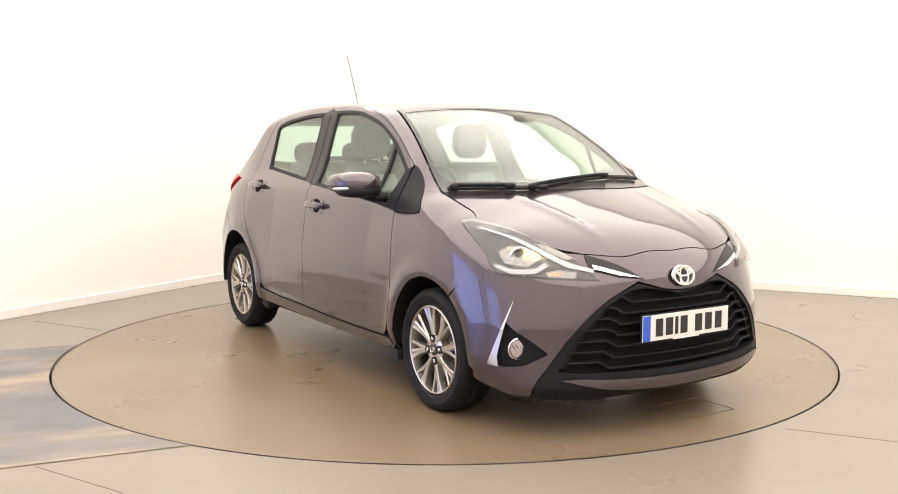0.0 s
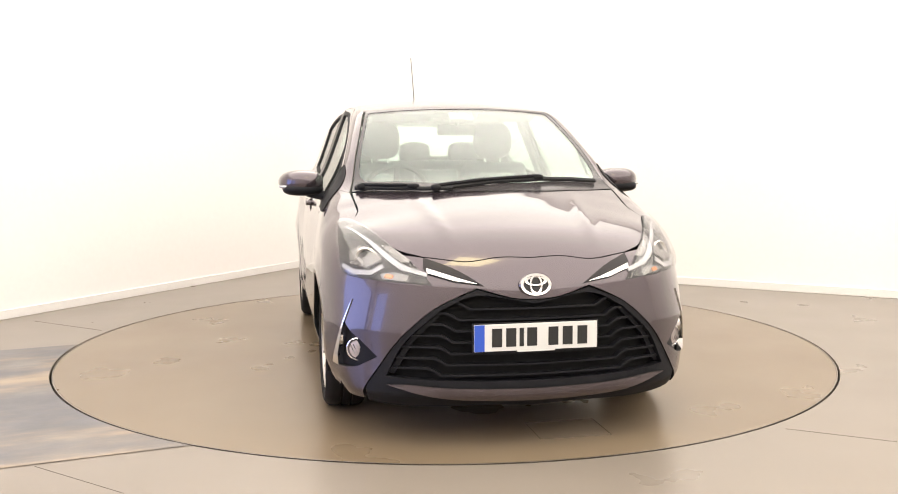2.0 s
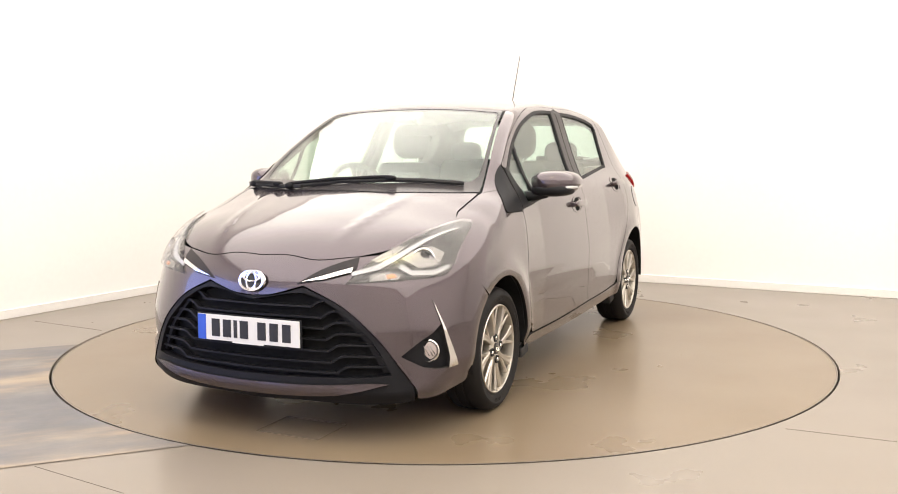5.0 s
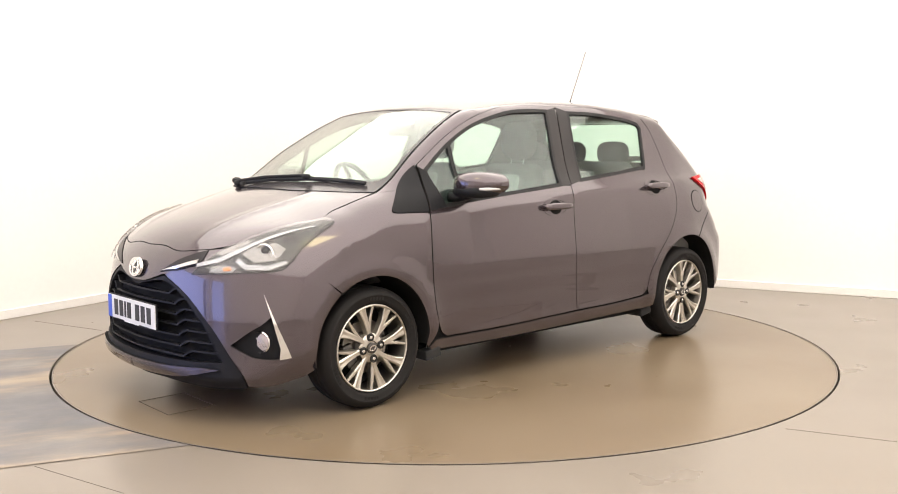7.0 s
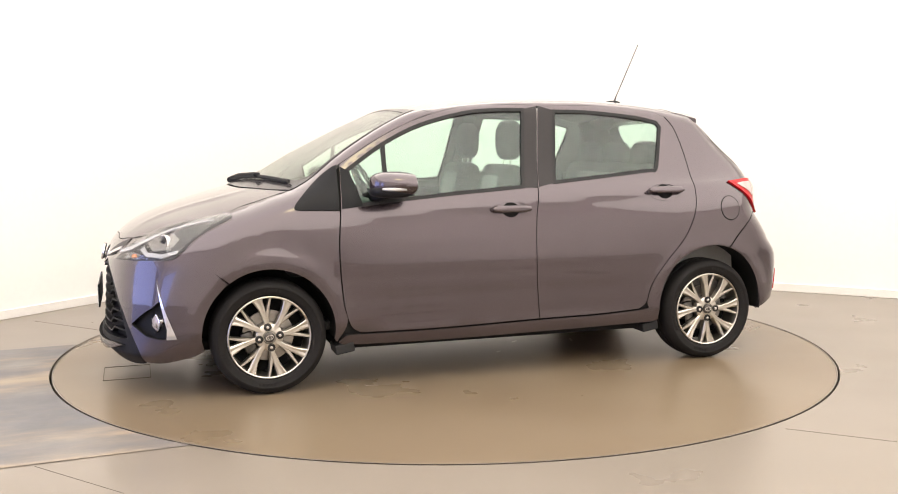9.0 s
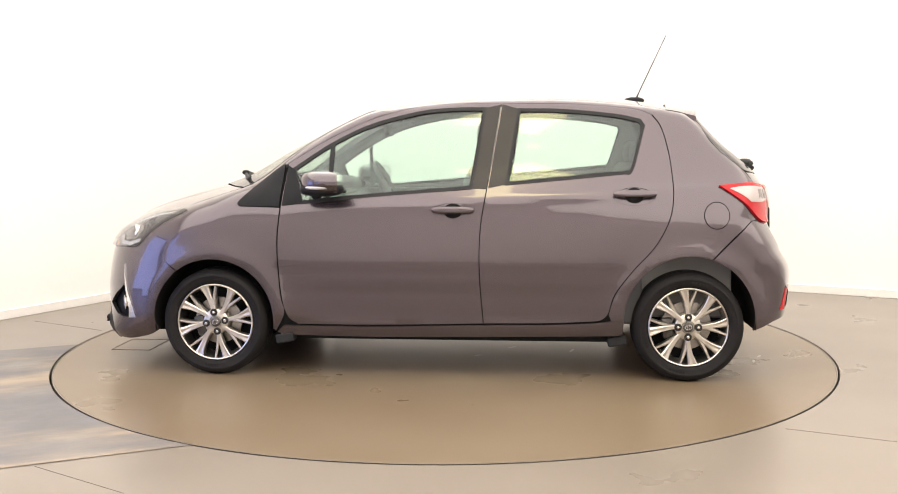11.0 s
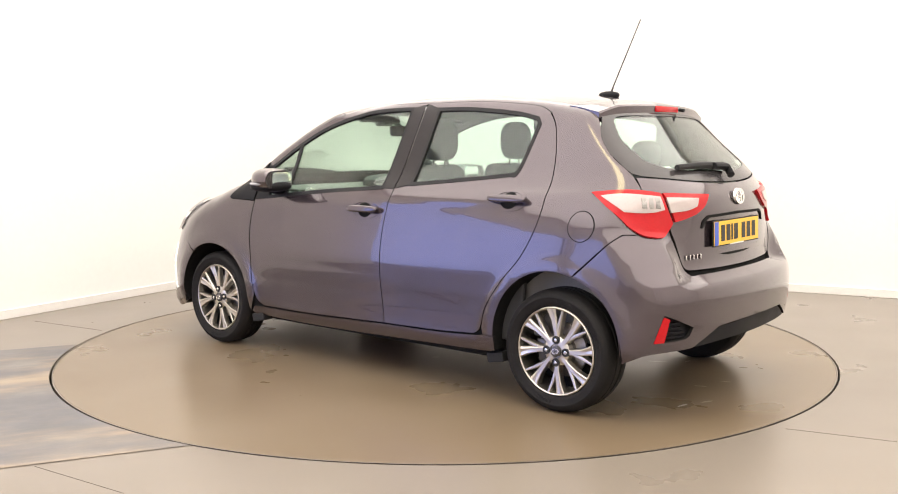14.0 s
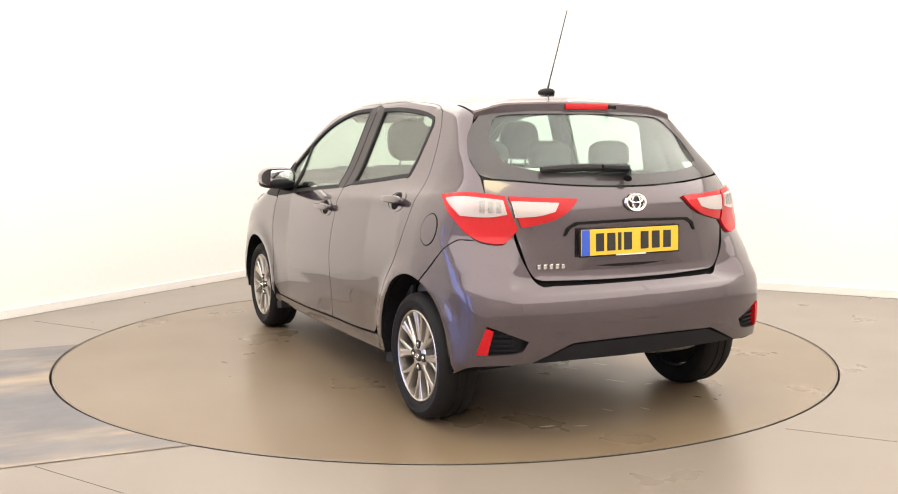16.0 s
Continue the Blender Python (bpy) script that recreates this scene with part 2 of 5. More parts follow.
# ---- shells: pieces of the body surface with an outline of their own ----
def path(*segments):
    """An outline: each segment runs smoothly on from the last point of the one before; corners where segments meet."""
    out = [np.array(segments[0][0], float)]
    for k, seg in enumerate(segments):
        pts = [out[-1]] + [np.array(p, float) for p in (seg[1:] if k == 0 else seg)]
        if len(pts) == 1:
            continue
        ext = [2 * pts[0] - pts[1]] + pts + [2 * pts[-1] - pts[-2]]
        for i in range(1, len(ext) - 2):
            a, b, c, d = ext[i - 1:i + 3]
            if len(pts) == 2:
                out.append(c)
                continue
            for u in (0.2, 0.4, 0.6, 0.8, 1.0):
                out.append(0.5 * (2 * b + (c - a) * u + (2 * a - 5 * b + 4 * c - d) * u**2 + (3 * b - a - 3 * c + d) * u**3))
    if np.linalg.norm(out[-1] - out[0]) < 1e-6:
        out.pop()
    return np.array(out)


def ring_of(cx, cz, rx, rz, n=28):
    a = np.linspace(0, math.tau, n, endpoint=False)
    return np.stack([cx + rx * np.cos(a), cz + rz * np.sin(a)], -1)


def inside(poly, q):
    x, y = q[:, 0][:, None], q[:, 1][:, None]
    x1, y1 = poly[:, 0], poly[:, 1]
    x2, y2 = np.roll(x1, -1), np.roll(y1, -1)
    cross = ((y1 > y) != (y2 > y)) & (x < (x2 - x1) * (y - y1) / np.where(y2 == y1, 1e-12, y2 - y1) + x1)
    return cross.sum(1) % 2 == 1


def shift(poly, d):
    """Moves an outline outwards by d (inwards below 0)."""
    area = np.sum(poly[:, 0] * np.roll(poly[:, 1], -1) - np.roll(poly[:, 0], -1) * poly[:, 1])
    e = np.roll(poly, -1, 0) - poly
    n = np.stack([e[:, 1], -e[:, 0]], -1)
    n /= np.maximum(np.linalg.norm(n, axis=1, keepdims=True), 1e-9)
    v = n + np.roll(n, 1, 0)
    v /= np.maximum((v * v).sum(1, keepdims=True) / 2, 0.35)
    return poly + v * d * (1 if area > 0 else -1)


def shell(outline, aim, lift=0.0, thick=0.01, step=0.04, holes=(), gap=0.0025, sym=False):
    """Vertices, faces, material index and normals of a piece of the body: the outline seen from aim (azimuth, elevation), laid on the body,
    lift above it, thick deep. Outlines seen from the side may be (x, z), from ahead or behind (y, z), from above (x, y)."""
    az, el = radians(aim[0]), radians(aim[1])
    out = np.array([math.cos(az) * math.cos(el), math.sin(az) * math.cos(el), math.sin(el)])
    ta = np.array([-math.sin(az), math.cos(az), 0])
    tb = np.cross(out, ta)

    def solid(poly):
        """The outline as points on the body."""
        if poly.shape[1] == 2:
            P = np.zeros((len(poly), 3))
            keep = (0, 1) if aim[1] == 90 else (0, 2) if aim[0] == 90 else (1, 2)
            P[:, keep[0]], P[:, keep[1]] = poly[:, 0], poly[:, 1]
            P = onto(P - out * (P @ out)[:, None] + out * (1.75 if aim[1] == 90 else 1.2 if aim[0] == 90 else 2.2), -out)
        else:
            P = poly.copy()
        closed = np.vstack([P, P[:1]])
        fine = []
        for a, b in zip(closed, closed[1:]):
            n = max(1, int(np.linalg.norm(b - a) / step))
            fine += [a + (b - a) * i / n for i in range(n)]
        P = np.array(fine)
        for _ in range(5):
            P = P - form_normal(P) * form(P)[:, None] * 0.9
        return P

    flat = lambda P: np.stack([P @ ta, P @ tb], -1)
    loops, raised = [], []
    for k, poly in enumerate([outline, *holes]):
        P = solid(np.asarray(poly, float))
        mid = np.abs(P[:, 1]) < 1e-4
        q = flat(P)
        q2 = shift(q, -gap if k == 0 else gap)
        deep = P @ out
        P2 = q2[:, :1] * ta + q2[:, 1:] * tb + deep[:, None] * out
        if sym:
            P2[mid, 1] = 0
        for _ in range(4):
            P2 = P2 - form_normal(P2) * form(P2)[:, None] * 0.9
        loops.append(flat(P2))
        raised.append(P2)
    lo, hi = loops[0].min(0), loops[0].max(0)
    gx, gy = np.meshgrid(np.arange(lo[0] + step / 2, hi[0], step), np.arange(lo[1] + step / 2, hi[1], step))
    gx = gx + (np.arange(gx.shape[0]) % 2)[:, None] * step / 2
    grid = np.stack([gx.ravel(), gy.ravel()], -1)
    keep = inside(loops[0], grid)
    for h in loops[1:]:
        keep &= ~inside(h, grid)
    edge = np.vstack(loops)
    grid = grid[keep]
    if len(grid):
        grid = grid[np.array([np.min(np.hypot(*(edge - g).T)) > step * 0.45 for g in grid])]
    flat_all = np.vstack([edge, grid]) if len(grid) else edge
    links, at = [], 0
    for l in loops:
        links += [(at + i, at + (i + 1) % len(l)) for i in range(len(l))]
        at += len(l)
    v2, _, tris, origin, _, _ = delaunay_2d_cdt([Vector(q) for q in flat_all], links, [], 0, 1e-6)
    v2 = np.array([tuple(v) for v in v2])
    far = 1.75 if aim[1] > 60 else 2.3
    P = np.zeros((len(v2), 3))
    known = np.vstack(raised)
    rest = []
    for i, o in enumerate(origin):
        if o and o[0] < len(known):
            P[i] = known[o[0]]
        else:
            rest.append(i)
    if rest:
        start = v2[rest][:, :1] * ta + v2[rest][:, 1:] * tb + out * far
        P[rest] = onto(start, -out, 2.6 if aim[1] <= 60 else 1.6)
    tris = np.array([t for t in tris if len(t) == 3])
    c = v2[tris].mean(1)
    keep = inside(loops[0], c)
    for h in loops[1:]:
        keep &= ~inside(h, c)
    tris = tris[keep]
    N = form_normal(P)
    fn = np.cross(P[tris[:, 1]] - P[tris[:, 0]], P[tris[:, 2]] - P[tris[:, 0]])
    size = np.linalg.norm(fn, axis=1)
    wrong = (fn * N[tris].mean(1)).sum(1) < 0
    tris[wrong] = tris[wrong][:, ::-1]
    tris = tris[size > 1e-10]
    n = len(P)
    verts = np.vstack([P + N * lift, P + N * (lift - thick)])
    tris = [tuple(int(i) for i in t) for t in tris]
    faces = tris + [tuple(i + n for i in t[::-1]) for t in tris]
    index = [0] * len(tris) + [1] * len(tris)
    normals = [N[i] for t in tris for i in t] + [-N[i] for t in tris for i in t[::-1]]
    edges = {(t[k], t[(k + 1) % 3]) for t in tris for k in range(3)}
    middle = np.abs(P[:, 1]) < 2e-3
    for a, b in sorted(edges):
        if (b, a) not in edges and not (sym and middle[a] and middle[b]):
            faces.append((b, a, a + n, b + n))
            index.append(1)
            w = np.cross(verts[b] - verts[a], N[a])
            w = w / max(np.linalg.norm(w), 1e-9)
            normals += [w] * 4
    data = (verts, faces, index, normals)
    if sym:
        verts[np.concatenate([middle, middle]), 1] = 0
        v, f, i, m = mirrored(data)
        same = np.concatenate([middle, middle])
        order = np.where(same, np.arange(2 * n), 2 * n + np.cumsum(~same) - 1)
        data = (np.vstack([verts, v[~same]]), faces + [tuple(int(order[q]) for q in t) for t in f], index + list(i), list(normals) + list(m))
    return data


def mirrored(data):
    v, f, i, m = data
    s = np.array([1, -1, 1])
    out, at = [], 0
    for t in f:
        out += [q * s for q in m[at:at + len(t)]][::-1]
        at += len(t)
    return v * s, [tuple(t[::-1]) for t in f], i, out


def skin(name, data, mats, parent, label=""):
    return part(name, mesh_of(name, data[0], data[1], mats, data[2], True, data[3]), None, parent, label)


# ---- the room ----
CENTRE = Vector((0, 0.095, 0))
CORNER = Vector((-1.22, 4.319, 0))
ALONG, ACROSS = Vector((0.5, 0.866, 0)), Vector((0.883, -0.469, 0))
HIGH = 3.6
CORNERS = [CORNER, CORNER + ACROSS * 13, CORNER + ACROSS * 13 - ALONG * 10.8, CORNER - ALONG * 10.8]


def wall(name, a, b, mat, openings=()):
    """An upright wall 0.2 m thick from a to b, the room on its right-hand side; openings: (from, to, bottom, top)."""
    way = (b - a).normalized()
    out = Vector((-way.y, way.x, 0))
    length = (b - a).length
    bm = bmesh.new()
    spans, at = [], 0.0
    for s, e, lo, hi in openings:
        spans += [(at, s, 0, HIGH), (s, e, hi, HIGH)] + ([(s, e, 0, lo)] if lo > 0 else [])
        at = e
    spans.append((at, length, 0, HIGH))
    for s, e, lo, hi in spans:
        m = Matrix((way, out, Vector((0, 0, 1)))).transposed().to_4x4()
        box(bm, (e - s, 0.2, hi - lo), Matrix.Translation(a + way * (s + e) / 2 + out * 0.1 + Vector((0, 0, (lo + hi) / 2))) @ m)
    ob = part(name, bm, mat, None)
    return tagged(ob, "white painted plain wall", "wall", kind="structure")


def skirting(name, a, b, mat, inset=(0, 0)):
    way = (b - a).normalized()
    out = Vector((way.y, -way.x, 0))
    a, b = a + way * inset[0], b - way * inset[1]
    m = Matrix((way, out, Vector((0, 0, 1)))).transposed().to_4x4()
    bm = bmesh.new()
    box(bm, ((b - a).length, 0.016, 0.068), Matrix.Translation((a + b) / 2 + out * 0.008 + Vector((0, 0, 0.034))) @ m, 0.004)
    return tagged(part(name, bm, mat, None), "white painted low skirting board", "skirting", kind="structure")


def floor_material(name, base, blotch, dark=0.0):
    m = material(name, base, 0.3, 0, 0.04, 260, 1.6, bump=0.02, rough_spread=0.03)
    t = m.node_tree
    b = t.nodes["Principled BSDF"]
    scale = next(n for n in t.nodes if n.type == "VECT_MATH")
    co = next(n for n in t.nodes if n.type == "TEX_COORD")
    big = t.nodes.new("ShaderNodeTexNoise")
    big.inputs["Scale"].default_value, big.inputs["Detail"].default_value, big.inputs["Roughness"].default_value = 0.55, 2, 0.5
    t.links.new(co.outputs["Object"], big.inputs["Vector"])
    ramp = t.nodes.new("ShaderNodeMapRange")
    ramp.inputs["From Min"].default_value, ramp.inputs["From Max"].default_value = 0.25, 0.8
    t.links.new(big.outputs["Fac"], ramp.inputs["Value"])
    mix = t.nodes.new("ShaderNodeMix")
    mix.data_type = "RGBA"
    mix.inputs["B"].default_value = (*blotch, 1)
    t.links.new(ramp.outputs[0], mix.inputs["Factor"])
    t.links.new(scale.outputs[0], mix.inputs["A"])
    speck = t.nodes.new("ShaderNodeTexVoronoi")
    speck.inputs["Scale"].default_value = 220
    t.links.new(co.outputs["Object"], speck.inputs["Vector"])
    sr = t.nodes.new("ShaderNodeMapRange")
    sr.inputs["From Min"].default_value, sr.inputs["From Max"].default_value, sr.inputs["To Min"].default_value, sr.inputs["To Max"].default_value = 0.0, 0.5, 0.93, 1.08
    t.links.new(speck.outputs["Distance"], sr.inputs["Value"])
    mul = t.nodes.new("ShaderNodeVectorMath")
    mul.operation = "SCALE"
    # smeared brown wear, streaky and uneven, with a wetter gloss where it lies
    film = t.nodes.new("ShaderNodeTexNoise")
    film.inputs["Scale"].default_value, film.inputs["Detail"].default_value, film.inputs["Roughness"].default_value, film.inputs["Distortion"].default_value = 1.1, 3, 0.5, 0.0
    t.links.new(co.outputs["Object"], film.inputs["Vector"])
    fr = t.nodes.new("ShaderNodeMapRange")
    fr.inputs["From Min"].default_value, fr.inputs["From Max"].default_value, fr.inputs["To Max"].default_value = 0.35, 0.8, dark
    t.links.new(film.outputs["Fac"], fr.inputs["Value"])
    worn = t.nodes.new("ShaderNodeMix")
    worn.data_type = "RGBA"
    worn.inputs["B"].default_value = (blotch[0] * 0.55, blotch[1] * 0.5, blotch[2] * 0.42, 1)
    t.links.new(fr.outputs[0], worn.inputs["Factor"])
    t.links.new(mix.outputs["Result"], worn.inputs["A"])
    old = b.inputs["Roughness"].links[0].from_socket
    wet = t.nodes.new("ShaderNodeMath")
    wet.operation = "MULTIPLY_ADD"
    wet.inputs[1].default_value = -0.12
    t.links.new(fr.outputs[0], wet.inputs[0])
    t.links.new(old, wet.inputs[2])
    t.links.new(wet.outputs[0], b.inputs["Roughness"])
    t.links.new(worn.outputs["Result"], mul.inputs[0])
    t.links.new(sr.outputs[0], mul.inputs["Scale"])
    t.links.new(mul.outputs[0], b.inputs["Base Color"])
    return m


def strip_material():
    """Dark slate floor with rust-brown streaks along it."""
    m = material("slate_strip", (0.13, 0.125, 0.125), 0.42, 0, 0.15, 60, 2.5, bump=0.15, rough_spread=0.12)
    t = m.node_tree
    b = t.nodes["Principled BSDF"]
    scale = next(n for n in t.nodes if n.type == "VECT_MATH")
    co = next(n for n in t.nodes if n.type == "TEX_COORD")
    mp = t.nodes.new("ShaderNodeMapping")
    mp.inputs["Scale"].default_value = (0.5, 1.7, 1)
    t.links.new(co.outputs["Object"], mp.inputs["Vector"])
    n = t.nodes.new("ShaderNodeTexNoise")
    n.inputs["Scale"].default_value, n.inputs["Detail"].default_value, n.inputs["Roughness"].default_value = 1.3, 7, 0.62
    t.links.new(mp.outputs[0], n.inputs["Vector"])
    r = t.nodes.new("ShaderNodeValToRGB")
    r.color_ramp.elements[0].position, r.color_ramp.elements[0].color = 0.46, (0.125, 0.122, 0.128, 1)
    r.color_ramp.elements[1].position, r.color_ramp.elements[1].color = 0.66, (0.31, 0.24, 0.17, 1)
    e = r.color_ramp.elements.new(0.55)
    e.color = (0.175, 0.155, 0.14, 1)
    t.links.new(n.outputs["Fac"], r.inputs["Fac"])
    t.links.new(r.outputs["Color"], b.inputs["Base Color"])
    return m


WHITE = material("wall_paint", (0.86, 0.835, 0.805), 0.7, 0, 0.02, 25, 0.6, bump=0.08)
SKIRT = material("skirting_paint", (0.8, 0.775, 0.74), 0.4, 0, 0.03, 40, 2)
FLOOR = floor_material("floor_vinyl", (0.213, 0.183, 0.152), (0.19, 0.163, 0.134), 0.1)
TABLE = floor_material("turntable_vinyl", (0.2, 0.157, 0.108), (0.15, 0.108, 0.066), 0.2)
METAL = material("edge_metal", (0.32, 0.29, 0.26), 0.35, 0.9, 0.15, 60, 4)

names = ("wall_north", "wall_east", "wall_south", "wall_west")
DOORWAY = (6.4, 10.4)
for i, name in enumerate(names):
    a, b = CORNERS[i], CORNERS[(i + 1) % 4]
    # the south opening is added, only to let blue light through
    holes = [(10.8 - DOORWAY[1], 10.8 - DOORWAY[0], 0, 2.2)] if name == "wall_west" else [(11.2, 12.7, 0.15, 2.3)] if name == "wall_south" else []
    wall(name, a, b, WHITE, holes)
skirting("skirting_north", CORNERS[0], CORNERS[1], SKIRT, (0.72, 0))
skirting("skirting_west", CORNERS[0] - ALONG * 6.4, CORNERS[0], SKIRT, (0, 0.72))
RADIUS = 2.281
bm = bmesh.new()
outer = [bm.verts.new((*p[:2], 0)) for p in [c + (c - Vector((2, -4, 0))).normalized() * 0.4 for c in CORNERS]]
hole = [bm.verts.new(CENTRE + Vector((math.cos(k / 128 * math.tau), math.sin(k / 128 * math.tau), 0)) * (RADIUS + 0.012)) for k in range(128)]
edges = [bm.edges.new((l[i], l[(i + 1) % len(l)])) for l in (outer, hole) for i in range(len(l))]
bmesh.ops.triangle_fill(bm, use_beauty=True, use_dissolve=False, edges=edges)
low = [bm.verts.new((v.co.x, v.co.y, -0.08)) for v in hole]
for k in range(128):
    bm.faces.new((hole[k], hole[(k + 1) % 128], low[(k + 1) % 128], low[k]))
bm.faces.new(low)
for f in bm.faces:
    if abs(f.normal.z) > 0.5 and f.normal.z < 0:
        f.normal_flip()
me = bpy.data.meshes.new("floor")
bm.to_mesh(me)
me.materials.append(FLOOR)
tagged(new("floor", me), "beige speckled vinyl showroom floor", "floor", kind="structure")
bm = bmesh.new()
box(bm, (11.4, 13.6, 0.2), Matrix.Translation(CORNERS[0] + (CORNERS[2] - CORNERS[0]) / 2 + Vector((0, 0, HIGH + 0.1))) @ Matrix((-ALONG, ACROSS, Vector((0, 0, 1)))).transposed().to_4x4())
tagged(part("ceiling", bm, WHITE, None), "white plain ceiling", "ceiling", kind="structure")

# the dark drive-in strip from the doorway to the turntable
WAY = Vector((-0.9226, -0.3857, 0))
SIDEWAY = Vector((0.3857, -0.9226, 0))
bm = bmesh.new()
near = []
for k in range(25):
    s = -0.865 + 2.337 * k / 24
    base = CENTRE + SIDEWAY * s
    d = math.sqrt(max((RADIUS + 0.014) ** 2 - s ** 2, 0.0))
    near.append((base + WAY * d, base + WAY * 6.5))
S = Matrix((WAY, SIDEWAY, Vector((0, 0, 1)))).transposed().to_4x4()
back_turn = S.inverted()
for top in (0.003,):
    a = [bm.verts.new(back_turn @ (p + Vector((0, 0, top)))) for p, q in near]
    b = [bm.verts.new(back_turn @ (q + Vector((0, 0, top)))) for p, q in near]
    for i in range(24):
        bm.faces.new((a[i], a[i + 1], b[i + 1], b[i]))
strip = part("floor_strip", bm, strip_material(), None)
strip.matrix_basis = S
tagged(strip, "dark slate floor strip with rust-brown streaks", "floor", kind="structure")

# daylight beyond the doorway
door_a, door_b = CORNER - ALONG * DOORWAY[0], CORNER - ALONG * DOORWAY[1]
outward = Vector((-ALONG.y, ALONG.x, 0))
DAY = bpy.data.materials.new("daylight")
DAY.use_nodes = True
n = DAY.node_tree.nodes["Principled BSDF"]
n.inputs["Base Color"].default_value = (0, 0, 0, 1)
n.inputs["Emission Color"].default_value = (0.42, 0.5, 1.0, 1)
n.inputs["Emission Strength"].default_value = 4.2
p, q = door_a + outward * 1.2 + ALONG * 1.0, door_b + outward * 1.2 - ALONG * 1.0
back_drop = part("backdrop", mesh_of("backdrop", [p, q, q + Vector((0, 0, 3)), p + Vector((0, 0, 3))], [(0, 1, 2, 3)], [DAY]), None, None)
tagged(back_drop, "bluish daylight outside the open doorway", "backdrop", kind="structure")
# second blue glow, added behind the south opening to widen the car's blue reflections
sw = CORNERS[3]
p, q = sw - ALONG * 1.2 - ACROSS * 0.6, sw - ALONG * 1.2 + ACROSS * 4
far_light = part("backdrop", mesh_of("backdrop", [p, q, q + Vector((0, 0, 3)), p + Vector((0, 0, 3))], [(0, 1, 2, 3)], [DAY]), None, None)
tagged(far_light, "bluish glow added outside an unseen south opening", "backdrop", kind="structure")

# rounded corner between the two walls behind the turntable
bm = bmesh.new()
R = 0.7
cols = []
for k in range(13):
    a = k / 12
    # circle tangent to both walls
    c = CORNER - ALONG * R + ACROSS * R
    ang = radians(150 - 88 * a)
    cols.append(c + Vector((math.cos(ang), math.sin(ang), 0)) * R)
cols[0], cols[-1] = CORNER - ALONG * (R + 0.02), CORNER + ACROSS * (R + 0.02)
rows = [[bm.verts.new((p.x, p.y, z)) for p in cols] for z in (0, HIGH)]
for i in range(12):
    bm.faces.new((rows[0][i], rows[0][i + 1], rows[1][i + 1], rows[1][i]))
bm_low = bmesh.new()
inner = [CORNER - ALONG * R + ACROSS * R + (p - (CORNER - ALONG * R + ACROSS * R)) * (1 - 0.016 / R) for p in cols]
rows = [[bm_low.verts.new((p.x, p.y, z)) for p in line] for line, z in ((cols, 0.068), (inner, 0.068), (inner, 0.0))]
for r1, r2 in zip(rows, rows[1:]):
    for i in range(12):
        bm_low.faces.new((r1[i], r1[i + 1], r2[i + 1], r2[i]))
tagged(part("skirting_cove", bm_low, SKIRT, None, "", True), "white painted low skirting board", "skirting", kind="structure")
tagged(part("wall_cove", bm, WHITE, None, "", True), "white painted rounded wall corner", "wall", kind="structure")

# joints between the floor sheets
SEAMS = [((-1.59, -2.19), (-1.15, -2.48)), ((-2.92, 0.89), (-2.31, 0.53)), ((1.48, -1.74), (1.88, -1.93))]
JOINT = material("floor_joint", (0.11, 0.09, 0.07), 0.8, 0, 0.2, 60, 4)
for a, b in SEAMS:
    d = Vector((*b, 0)) - Vector((*a, 0))
    bm = bmesh.new()
    box(bm, (d.length, 0.003, 0.001), Matrix.Translation(((a[0] + b[0]) / 2, (a[1] + b[1]) / 2, 0.0006)) @ pose(0, 0, 0, 0, 0, math.degrees(math.atan2(d.y, d.x))))
    tagged(part("floor_joint", bm, JOINT, None), "thin dark joint between vinyl floor sheets", "joint", kind="structure")

# turntable
table = tagged(new("turntable"), "round beige turntable flush with the floor", "turntable")
bm = bmesh.new()
turned(bm, [(RADIUS - 0.006, -0.05), (RADIUS - 0.006, -0.002), (RADIUS - 0.012, 0.0), (0.5, 0.0), (0.001, 0.0)], Matrix(), 160)
part("table_top", bm, TABLE, table, "beige worn vinyl top")
bm = bmesh.new()
turned(bm, [(RADIUS, -0.05), (RADIUS, 0.001), (RADIUS - 0.005, 0.001), (RADIUS - 0.005, -0.05)], Matrix(), 160, True)
part("edge_band", bm, METAL, table, "thin metal edge band")
GROOVE = material("dark_joint", (0.14, 0.115, 0.09), 0.8, 0, 0.2, 60, 4)
for a, b in (((1.77, 0.02), (1.77, 0.335)), ((2.01, 0.02), (2.01, 0.335)), ((1.77, 0.335), (2.01, 0.335)), ((1.77, 0.02), (2.01, 0.02))):
    bm = bmesh.new()
    d = Vector((*b, 0)) - Vector((*a, 0))
    box(bm, (d.length, 0.003, 0.002), Matrix.Translation(((a[0] + b[0]) / 2, (a[1] + b[1]) / 2, 0.0012)) @ pose(0, 0, 0, 0, 0, math.degrees(math.atan2(d.y, d.x))))
    part("hatch_joint", bm, GROOVE, table)
PALE = material("pale_scuff", (0.45, 0.41, 0.35), 0.35, 0, 0.1, 60, 4)
